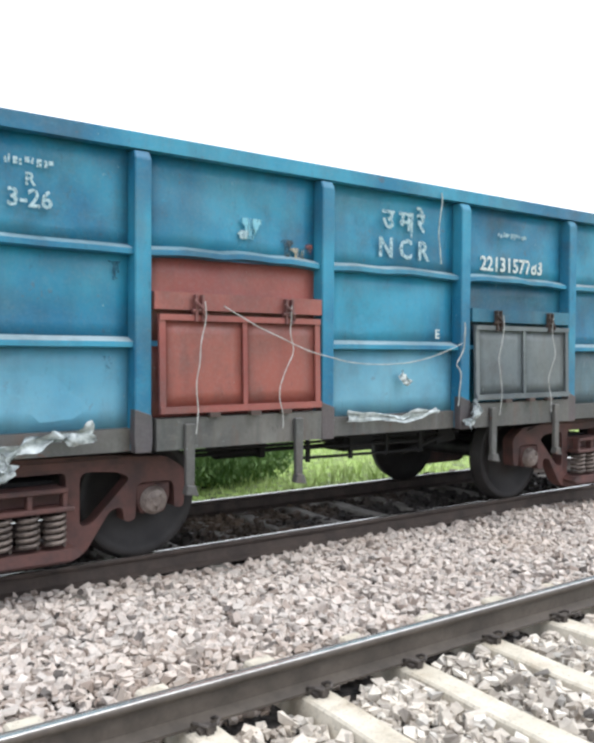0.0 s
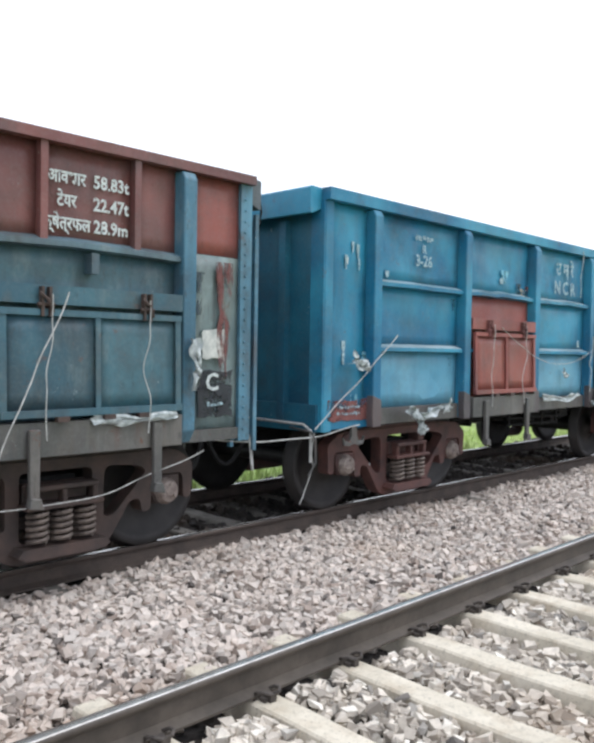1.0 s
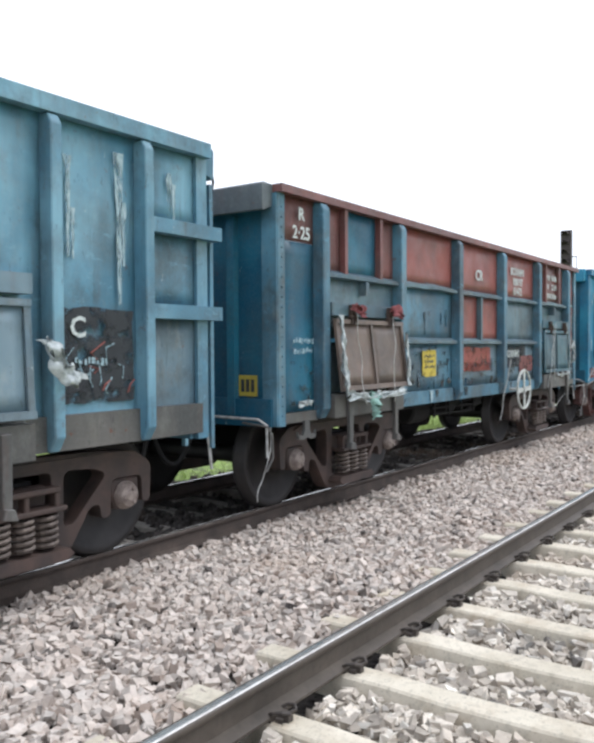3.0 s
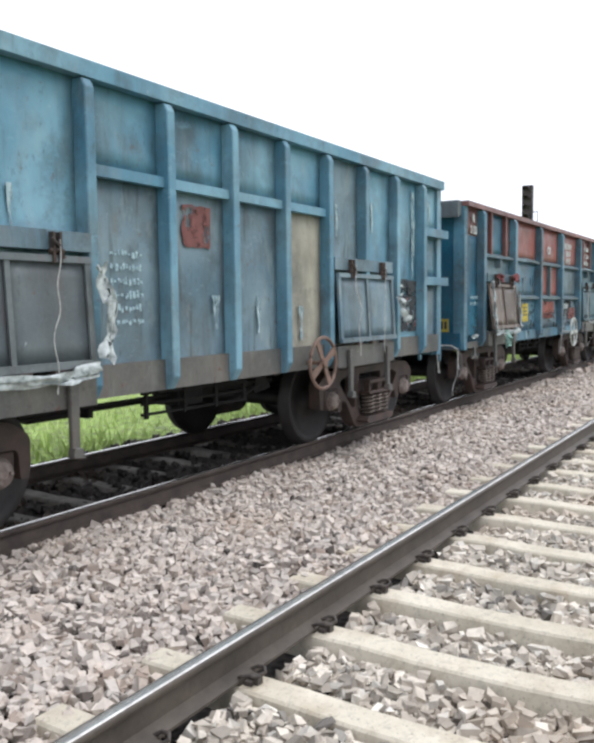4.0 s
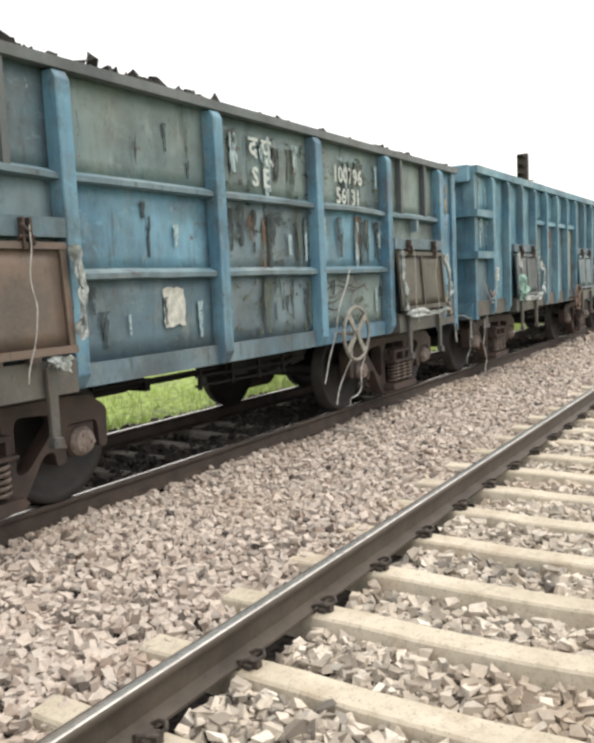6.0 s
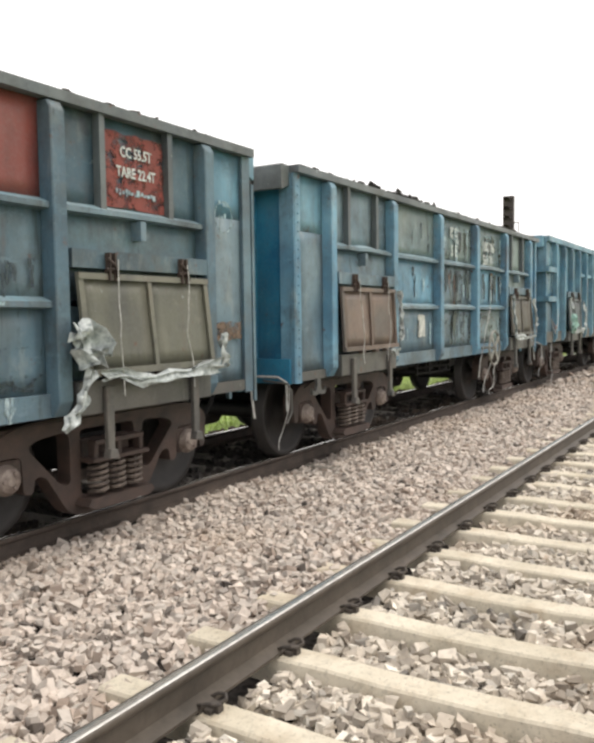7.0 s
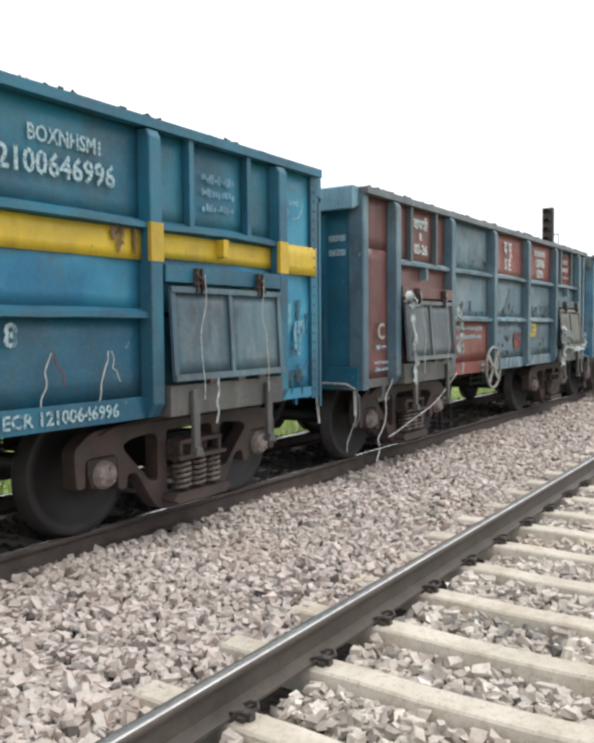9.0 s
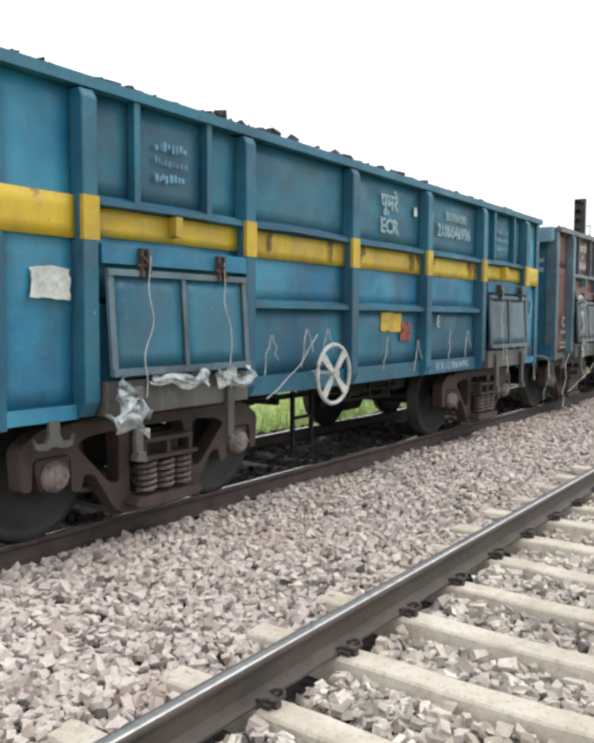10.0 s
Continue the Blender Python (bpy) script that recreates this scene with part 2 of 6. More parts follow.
# Stones under the train: its shade is put into their dark colours.
M["darkstone"] = stone_mat("shade_dark_ballast_stone", [srgb(38, 36, 35), srgb(64, 60, 57), srgb(32, 30, 29), srgb(54, 50, 48)])
def concrete_mat():
    """Pale cast concrete: brown rail dust in soft blotches, grey weathering, pits."""
    q = Mat("pale_concrete", 0.9)
    c = q.mix(q.ramp(q.noise(2.2, 5), 0.36, 0.66), srgb(211, 202, 185), srgb(186, 177, 159))
    c = q.mix(q.scale(q.ramp(q.noise(4.0, 6, (1, 1, 1), 0.65), 0.50, 0.72), 0.55), c, srgb(150, 128, 100))
    c = q.mix(q.scale(q.ramp(q.noise(22, 6, (1, 1, 1), 0.65), 0.52, 0.70), 0.4), c, srgb(128, 122, 110))
    c = q.mix(q.scale(q.ramp(q.noise(70, 3), 0.60, 0.70), 0.5), c, srgb(92, 86, 78))
    q.bump(q.noise(45, 6), 0.35, 0.006)
    return q.done(c)


M["concrete"] = concrete_mat()
M["oldconcrete"] = plain("stained_concrete", srgb(150, 144, 136), srgb(112, 107, 100), 6, 0.9, 0, 0.25)
M["rail"] = plain("brown_rail_steel", srgb(92, 84, 76), srgb(68, 62, 56), 5, 0.5, 0.2, 0.12)
M["railtop"] = plain("polished_rail_head", srgb(232, 228, 222), srgb(205, 200, 194), 3, 0.22, 0.8, 0.02)
M["rustrail"] = plain("rusty_rail_steel", srgb(84, 73, 66), srgb(62, 54, 50), 6, 0.8, 0.05, 0.15)
M["clip"] = plain("rusty_rail_clip", srgb(88, 81, 75), srgb(60, 55, 52), 20, 0.7, 0.2)
M["signal"] = plain("dark_signal_housing", srgb(58, 52, 52), srgb(78, 68, 66), 5, 0.7)
M["post"] = plain("galvanised_mast", srgb(150, 152, 156), srgb(128, 130, 134), 5, 0.6, 0.3)


def leaf_mat(name, a, b, c3):
    q = Mat(name, 0.65)
    geo = q.n.new("ShaderNodeNewGeometry")
    c = q.mix(geo.outputs["Random Per Island"], a, b)
    c = q.mix(q.scale(q.ramp(q.noise(0.6, 3), 0.4, 0.65), 0.6), c, c3)
    return q.done(c)


M["grass"] = leaf_mat("meadow_grass", srgb(196, 211, 136), srgb(166, 188, 106), srgb(208, 219, 156))
M["leaf"] = leaf_mat("bush_leaf", srgb(82, 114, 56), srgb(124, 150, 86), srgb(66, 96, 48))


# ---- mesh helpers ----
def box(bm, x0, x1, y0, y1, z0, z1):
    v = [bm.verts.new((x, y, z)) for x in (x0, x1) for y in (y0, y1) for z in (z0, z1)]
    for f in ((0, 1, 3, 2), (4, 6, 7, 5), (0, 4, 5, 1), (2, 3, 7, 6), (0, 2, 6, 4), (1, 5, 7, 3)):
        bm.faces.new([v[i] for i in f])
    return v


def prism(bm, outline, y0, y1):
    """A flat shape in x and z, given counter-clockwise seen from -y, made thick from y0 to y1."""
    a = [bm.verts.new((x, y0, z)) for x, z in outline]
    b = [bm.verts.new((x, y1, z)) for x, z in outline]
    bm.faces.new(a), bm.faces.new(b[::-1])
    for i in range(len(a)):
        j = (i + 1) % len(a)
        bm.faces.new((a[j], a[i], b[i], b[j]))


def bar(bm, x0, z0, x1, z1, w, y0, y1):
    d = Vector((x1 - x0, z1 - z0)).normalized() * w / 2
    prism(bm, [(x0 + d.y, z0 - d.x), (x1 + d.y, z1 - d.x), (x1 - d.y, z1 + d.x), (x0 - d.y, z0 + d.x)], y0, y1)


def lathe(bm, profile, cx, cz, seg=28):
    """A round body about an axle along y: profile of (y, radius)."""
    rings = []
    for y, r in profile:
        rings.append([bm.verts.new((cx + r * math.cos(a), y, cz + r * math.sin(a))) for a in (2 * math.pi * i / seg for i in range(seg))] if r > 1e-4 else [bm.verts.new((cx, y, cz))])
    for a, b in zip(rings, rings[1:]):
        for i in range(seg):
            j = (i + 1) % seg
            if len(a) == 1:
                bm.faces.new((a[0], b[j], b[i]))
            elif len(b) == 1:
                bm.faces.new((a[i], a[j], b[0]))
            else:
                bm.faces.new((a[i], a[j], b[j], b[i]))


def tube(bm, pts, r, seg=6, closed=False):
    """A round bar along a line of points."""
    pts = [Vector(p) for p in pts]
    rings, n = [], len(pts)
    for i, p in enumerate(pts):
        d = (pts[(i + 1) % n] - pts[i - 1]) if closed else (pts[min(i + 1, n - 1)] - pts[max(i - 1, 0)])
        side = d.cross(Vector((0.31, 0.17, 1)) if abs(d.normalized().z) < 0.95 else Vector((1, 0.2, 0))).normalized()
        up = side.cross(d).normalized()
        rings.append([bm.verts.new(p + r * (math.cos(a) * side + math.sin(a) * up)) for a in (2 * math.pi * k / seg for k in range(seg))])
    for i in range(n if closed else n - 1):
        a, b = rings[i], rings[(i + 1) % n]
        for k in range(seg):
            bm.faces.new((a[k], a[(k + 1) % seg], b[(k + 1) % seg], b[k]))
    if not closed:
        bm.faces.new(rings[0][::-1]), bm.faces.new(rings[-1])


def sheet(bm, x0, x1, z0, z1, y, nx, nz, amp, thick=0.012, seed=0):
    """A dented steel sheet facing -y, with its edges turned in."""
    rows = []
    for k in range(nz + 1):
        for i in range(nx + 1):
            u, w = i / nx, k / nz
            x, z = x0 + (x1 - x0) * u, z0 + (z1 - z0) * w
            edge = min(1, 4 * min(u, 1 - u), 4 * min(w, 1 - w))
            d = noise.noise((x * 1.7 + seed, z * 2.1, seed * 3.1)) + 0.5 * noise.noise((x * 5 + seed, z * 5, seed))
            rows.append(bm.verts.new((x, y + amp * edge * d, z)))
    at = lambda i, k: rows[k * (nx + 1) + i]
    for k in range(nz):
        for i in range(nx):
            f = bm.faces.new((at(i, k), at(i + 1, k), at(i + 1, k + 1), at(i, k + 1)))
            f.smooth = True
    rim = [at(i, 0) for i in range(nx + 1)] + [at(nx, k) for k in range(1, nz + 1)] + [at(i, nz) for i in range(nx - 1, -1, -1)] + [at(0, k) for k in range(nz - 1, 0, -1)]
    back = [bm.verts.new((v.co.x, y + thick, v.co.z)) for v in rim]
    for i in range(len(rim)):
        j = (i + 1) % len(rim)
        bm.faces.new((rim[j], rim[i], back[i], back[j]))
    bm.faces.new(back[::-1])


def bevel(bm, w, deg=35):
    es = [e for e in bm.edges if len(e.link_faces) == 2 and e.calc_face_angle(0) > radians(deg)]
    bmesh.ops.bevel(bm, geom=es, offset=w, segments=1, affect="EDGES", clamp_overlap=True)


def mesh_of(name, bm, material):
    me = bpy.data.meshes.new(name)
    bm.normal_update()
    bm.to_mesh(me)
    bm.free()
    me.materials.append(material)
    return me


def part(name, bm, material, parent, label=""):
    ob = new(name, mesh_of(name, bm, material))
    ob.parent = parent
    return tagged(ob, label)


def boxed(name, dims, material, parent, label="", w=0.006):
    bm = bmesh.new()
    box(bm, *dims)
    if w:
        bevel(bm, w)
    return part(name, bm, material, parent, label)


def strand(name, pts, r, material, parent, label="", seg=5):
    bm = bmesh.new()
    r *= 0.55 if name == "rope" else 1.0
    tube(bm, pts, r, seg)
    return part(name, bm, material, parent, label)


def sag(p, q, drop, n=9, wob=0.0, seed=0):
    """Points of a slack line from p to q."""
    p, q, out, n = Vector(p), Vector(q), [], 3 * n
    for i in range(n):
        u = i / (n - 1)
        v = p.lerp(q, u)
        v.z -= drop * 4 * u * (1 - u)
        k = wob * math.sin(math.pi * u)
        v += Vector((k * noise.noise((u * 3.1 + 0.3, seed * 1.37 + 0.5, 0.2)), k * 0.4 * noise.noise((u * 3.3, seed * 1.37, 9.3)), 0.6 * k * noise.noise((u * 2.7, seed * 1.37, 4.4))))
        out.append(v)
    return out


def rag(bm, pts, width, seed=0, rough=0.5):
    """A crumpled strip of sheeting along a line of points."""
    pts = [Vector(p) for p in pts]
    n, m = len(pts) * 6, 7
    grid = []
    for i in range(n):
        f = i / (n - 1) * (len(pts) - 1)
        k = min(int(f), len(pts) - 2)
        p = pts[k].lerp(pts[k + 1], f - k)
        d = (pts[k + 1] - pts[k]).normalized()
        side = d.cross(Vector((0, -1, 0))).normalized()
        wd = width * (0.8 + 0.7 * noise.noise((i * 0.21, seed + 0.4, 2.2)))
        row = []
        for j in range(m):
            s = j / (m - 1) - 0.5
            q = p + side * s * wd
            q += Vector((noise.noise((i * 0.33, j * 0.6, seed + 0.3)), 1.3 * noise.noise((i * 0.31, j * 1.1, seed + 5.3)) - 0.35, noise.noise((i * 0.3, j * 0.5, seed + 9.3)))) * width * rough
            row.append(q)
        grid.append(row)
    front = [[bm.verts.new(q) for q in r] for r in grid]
    back = [[bm.verts.new(q + Vector((0, 0.006, 0))) for q in r] for r in grid]
    for i in range(n - 1):
        for j in range(m - 1):
            bm.faces.new((front[i][j], front[i][j + 1], front[i + 1][j + 1], front[i + 1][j])).smooth = True
            bm.faces.new((back[i][j], back[i + 1][j], back[i + 1][j + 1], back[i][j + 1]))


def lettering(text, x, z, size, y, parent, material, wide=1.0, lean=0.0, centre=True):
    """Stencilled characters on a side that faces -y, as one mesh, x and z at their middle."""
    cu = bpy.data.curves.new("lettering", "FONT")
    cu.body, cu.size, cu.extrude, cu.resolution_u = text, size, 0.0015, 2
    cu.align_x, cu.align_y = "CENTER" if centre else "LEFT", "CENTER"
    cu.offset = 0.022 * size
    tmp = bpy.data.objects.new("tmp", cu)
    scene.collection.objects.link(tmp)
    bpy.context.view_layer.update()
    me = bpy.data.meshes.new_from_object(tmp.evaluated_get(bpy.context.evaluated_depsgraph_get()))
    bpy.data.objects.remove(tmp)
    me.name = "lettering"
    me.transform(Matrix.Translation((x, y, z)) @ Matrix.Rotation(radians(90), 4, "X") @ Matrix.Diagonal((wide, 1, 1, 1)))
    me.materials.clear()
    me.materials.append(material)
    ob = new("lettering", me)
    ob.parent = parent
    return ob


def bars(x, z, w, h, y, parent, material, rows=3, seed=0):
    """Writing that cannot be read: rows of short plain bars."""
    rnd = random.Random(seed)
    for r in range(rows):
        zz = z + h / 2 - (r + 0.5) * h / rows
        bm, cur = bmesh.new(), x - w / 2
        while cur < x + w / 2 - 0.02:
            k = rnd.uniform(0.012, 0.035)
            lo, hi = rnd.uniform(-0.34, -0.05), rnd.uniform(0.05, 0.34)
            box(bm, cur, min(cur + k, x + w / 2), y - 0.003, y, zz + lo * h / rows, zz + hi * h / rows)
            cur += k + rnd.uniform(0.006, 0.022)
        part("lettering", bm, M["faded"] if material is M["white"] else material, parent)


# ---- ground, tracks ----
def flat(name, x0, x1, y0, y1, z, material, label, cat, nx=2, ny=2, amp=0.0):
    bm = bmesh.new()
    vs = [[bm.verts.new((x0 + (x1 - x0) * i / nx, y0 + (y1 - y0) * j / ny, z + amp * noise.noise((i * 1.3, j * 1.7, z)))) for i in range(nx + 1)] for j in range(ny + 1)]
    for j in range(ny):
        for i in range(nx):
            bm.faces.new((vs[j][i], vs[j][i + 1], vs[j + 1][i + 1], vs[j + 1][i]))
    return tagged(new(name, mesh_of(name, bm, material)), label, cat, kind="structure")


NEAR_Z, NEAR_Y, FAR_Y = 0.108, -3.59, -0.875
SLEEPER_Z = -0.098  # origin of the open track's sleepers; their seats lie 20 mm higher
GAUGE = 1.75
flat("ground", -1500, 1500, 2.6, 1500, -0.42, M["soil"], "flat green meadow beyond the railway", "ground")
flat("ground", -1500, 1500, -1500, -6.6, -0.42, M["soil"], "flat green meadow beside the railway", "ground")
bm = bmesh.new()
prof = [(-6.7, -0.44), (-6.0, -0.15), (NEAR_Y - 0.12, -0.150), (NEAR_Y + 0.34, -0.135), (NEAR_Y + 0.62, -0.100), (NEAR_Y + 0.9, -0.105), (-1.4, -0.175), (1.5, -0.22), (2.7, -0.44)]
xs = [-1400, -60, -20, -8] + [-4 + 2 * i for i in range(35)] + [90, 200, 1400]
grid = [[bm.verts.new((x, y, z - 0.05)) for y, z in prof] for x in xs]
for a, b in zip(grid, grid[1:]):
    for j in range(len(prof) - 1):
        bm.faces.new((a[j], b[j], b[j + 1], a[j + 1]))
tagged(new("ballast_bed", mesh_of("ballast_bed", bm, M["bed"])), "ballast bed under two tracks, near-black as the shade between stones", "ballast", kind="structure")


def rail(name, y, top, body, head, label, x0=-1200.0, x1=1200.0):
    """A flat-bottomed rail: foot, web and head, with the worn running band on top."""
    half = [(0.075, 0.0), (0.075, 0.013), (0.014, 0.036), (0.0085, 0.12), (0.035, 0.132), (0.036, 0.158), (0.030, 0.169), (0.019, 0.172)]
    out = half + [(-a, b) for a, b in half[::-1]]
    bm = bmesh.new()
    cuts = [x0, -6, 60, x1]
    rings = [[bm.verts.new((x, y + a, top - 0.172 + b)) for a, b in out] for x in cuts]
    for p, q in zip(rings, rings[1:]):
        for i in range(len(out)):
            j = (i + 1) % len(out)
            f = bm.faces.new((p[i], p[j], q[j], q[i]))
            f.material_index = 1 if i in (7, 8) else 0
            f.smooth = 4 <= i <= 10
    ob = new(name, mesh_of(name, bm, body))
    ob.data.materials.append(head)
    return tagged(ob, label, "rail", "rails", "structure")


rail("rail", NEAR_Y, NEAR_Z, M["rail"], M["railtop"], "brown steel rail with a polished head on concrete sleepers")
rail("rail", NEAR_Y - GAUGE, NEAR_Z, M["rail"], M["railtop"], "brown steel rail with a polished head on concrete sleepers")
rail("rail", FAR_Y, 0.0, M["rustrail"], M["railtop"], "rusty brown steel rail under the train")
rail("rail", -FAR_Y, 0.0, M["rustrail"], M["railtop"], "rusty brown steel rail under the train")


def sleeper_mesh(material):
    """A concrete sleeper: wide ends, a lower waist, sloping sides."""
    bm = bmesh.new()
    secs = [(-1.37, 0.02), (-0.95, 0.02), (-0.55, 0.02), (-0.25, 0.008), (0.25, 0.008), (0.55, 0.02), (0.95, 0.02), (1.37, 0.02)]
    rings = []
    for y, dz in secs:
        w = 0.085
        rings.append([bm.verts.new(c) for c in ((-w - 0.045, y, -0.2), (w + 0.045, y, -0.2), (w, y, dz - 0.012), (w - 0.012, y, dz), (-w + 0.012, y, dz), (-w, y, dz - 0.012))])
    for a, b in zip(rings, rings[1:]):
        for i in range(6):
            bm.faces.new((a[i], b[i], b[(i + 1) % 6], a[(i + 1) % 6]))
    bm.faces.new(rings[0]), bm.faces.new(rings[-1][::-1])
    bmesh.ops.recalc_face_normals(bm, faces=bm.faces)
    return mesh_of("sleeper", bm, material)


def clip_mesh():
    """A bent spring clip and its cast shoulder on the rail's foot."""
    bm = bmesh.new()
    tube(bm, [(-0.055, 0.005, 0.026), (-0.068, -0.035, 0.05), (-0.06, -0.085, 0.06), (-0.03, -0.112, 0.05), (-0.008, -0.085, 0.034), (0.008, -0.085, 0.034), (0.03, -0.112, 0.05), (0.06, -0.085, 0.06), (0.068, -0.035, 0.05), (0.055, 0.005, 0.026)], 0.0105, 7)
    box(bm, -0.022, 0.022, -0.10, -0.035, -0.008, 0.04)
    box(bm, -0.05, 0.05, -0.075, -0.03, -0.008, 0.016)
    box(bm, -0.075, 0.075, -0.02, 0.012, -0.008, 0.008)
    bevel(bm, 0.004, 60)
    return mesh_of("rail_clip", bm, M["clip"])


SL, SLO, CLIP = sleeper_mesh(M["concrete"]), sleeper_mesh(M["oldconcrete"]), clip_mesh()
CY = NEAR_Y - GAUGE / 2
for k in range(-10, 52):
    x = 0.761 + 0.653 * k
    ob = new("sleeper", SL)
    ob.location, ob.rotation_euler = (x, CY, SLEEPER_Z + random.uniform(-0.006, 0.004)), (0, 0, random.uniform(-0.008, 0.008))
    tagged(ob, "pale concrete sleeper under the open track", "sleeper", "sleepers of the open track", "structure")
    for y, turn in ((NEAR_Y - 0.055, 0.0), (NEAR_Y + 0.055, math.pi)):
        c = new("rail_clip", CLIP)
        c.parent = ob
        c.location, c.rotation_euler, c.scale = (0, y - CY, 0.026), (0, 0, turn), (0.86, 0.86, 0.86)
for k in range(-6, 62):
    ob = new("sleeper", SLO)
    ob.location, ob.rotation_euler = (0.4 + 0.653 * k, 0, -0.194 + random.uniform(-0.008, 0.004)), (0, 0, random.uniform(-0.01, 0.01))
    tagged(ob, "stained concrete sleeper under the train", "sleeper", "sleepers under the train", "structure")


def stones(name, spots, material, label, tilt=0.65):
    """Loose broken stones, each a flat-faced, sharp-edged chip of its own: rows of x, y, z, size."""
    rng = np.random.default_rng(len(spots))
    n = len(spots)
    corner = np.array([(x, y, z) for x in (-1, 1) for y in (-1, 1) for z in (-1, 1)], float)
    tri = np.array([(0, 1, 3), (0, 3, 2), (4, 6, 7), (4, 7, 5), (0, 4, 5), (0, 5, 1), (2, 3, 7), (2, 7, 6), (0, 2, 6), (0, 6, 4), (1, 5, 7), (1, 7, 3)])
    v = corner[None] * rng.uniform(0.5, 1.1, (n, 8, 3)) + rng.uniform(-0.3, 0.3, (n, 8, 3))
    v = v * rng.uniform((0.8, 0.6, 0.45), (1.45, 1.05, 0.9), (n, 3))[:, None]
    a, b, t = rng.uniform(0, 2 * np.pi, n), rng.uniform(0, 2 * np.pi, n), rng.normal(0, tilt, n)

    def about_z(r):
        c, d, o = np.cos(r), np.sin(r), np.zeros(n)
        return np.stack([c, -d, o, d, c, o, o, o, o + 1], 1).reshape(n, 3, 3)

    c, d, o = np.cos(t), np.sin(t), np.zeros(n)
    tip = np.stack([c, o, d, o, o + 1, o, -d, o, c], 1).reshape(n, 3, 3)
    rot = about_z(a) @ tip @ about_z(b)
    v = np.einsum("nij,nkj->nki", rot, v) * spots[:, None, 3:4] + spots[:, None, :3]
    f = (tri[None] + 8 * np.arange(n)[:, None, None]).reshape(-1, 3)
    me = bpy.data.meshes.new(name)
    me.vertices.add(8 * n), me.loops.add(3 * len(f)), me.polygons.add(len(f))
    me.vertices.foreach_set("co", v.astype(np.float32).ravel())
    me.loops.foreach_set("vertex_index", f.astype(np.int32).ravel())
    me.polygons.foreach_set("loop_start", np.arange(0, 3 * len(f), 3, dtype=np.int32))
    me.update(calc_edges=True)
    me.shade_flat()
    me.materials.append(material)
    return tagged(new(name, me), label, "stones", kind="stuff")


def bed_z(y):
    return np.interp(y, [a for a, _ in prof], [b for _, b in prof])


def strew(x0, x1, y0, y1, count, size, lift=0.0, skip=None):
    rng = np.random.default_rng(int(abs(x0 * 13 + y0 * 7) * 10) + count)
    x, y = rng.uniform(x0, x1, count), rng.uniform(y0, y1, count)
    s = size * rng.uniform(0.65, 1.4, count)
    bumpy = 0.018 * np.sin(x * 2.3 + y) + 0.015 * np.sin(x * 0.9 - y * 3.1)
    z = bed_z(y) + lift + bumpy - 0.02 + rng.uniform(-1.5, 1.1, count) * s
    keep = np.ones(count, bool) if skip is None else ~skip(x, y)
    return np.stack([x, y, z, s], 1)[keep]


def on_sleeper(x, y):
    d = (x - 0.761 + 0.3265) % 0.653 - 0.3265
    return (np.abs(d) < 0.125) & (y < NEAR_Y + 0.46) & (y > CY - 1.4)


def by_rail(x, y):
    return (np.abs(y - NEAR_Y) < 0.105) | (np.abs(y - FAR_Y) < 0.08)


mid = lambda x, y: by_rail(x, y) | ((np.abs((x - 0.761 + 0.3265) % 0.653 - 0.3265) < 0.122) & (y < NEAR_Y + 0.34 + 0.06 * np.sin(9 * x)))
stones("ballast_stones", np.concatenate([strew(-7, -1.5, -3.6, -0.9, 9000, 0.034, 0.014, mid), strew(-1.5, 9, -3.6, -0.9, 31000, 0.0245, 0.014, mid), strew(9, 20, -3.6, -0.9, 25000, 0.028, 0.014, mid), strew(20, 48, -3.6, -0.9, 13000, 0.052, 0.010, mid)]),
       M["stone"], "pale pinkish grey broken ballast stones between the tracks")
crib = lambda x, y: on_sleeper(x, y) | by_rail(x, y) | (np.abs(y - NEAR_Y + GAUGE) < 0.08)
stones("ballast_stones", np.concatenate([strew(-7, 0.3, -5.9, -3.6, 10500, 0.033, 0.018, crib), strew(-7, 24, -6.6, -5.9, 8500, 0.045, 0.02), strew(0.3, 8, -5.9, -3.6, 20000, 0.0265, 0.022, crib), strew(8, 20, -5.9, -3.6, 21000, 0.030, 0.020, crib), strew(20, 40, -5.9, -3.6, 9000, 0.048, 0.016, crib)]),
       M["stone2"], "grey broken ballast stones between concrete sleepers")
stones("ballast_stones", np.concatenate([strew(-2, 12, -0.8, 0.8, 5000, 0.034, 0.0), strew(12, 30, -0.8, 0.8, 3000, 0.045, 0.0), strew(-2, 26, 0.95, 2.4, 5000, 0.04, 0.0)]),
       M["darkstone"], "ballast stones under the train, darkened for its shade")


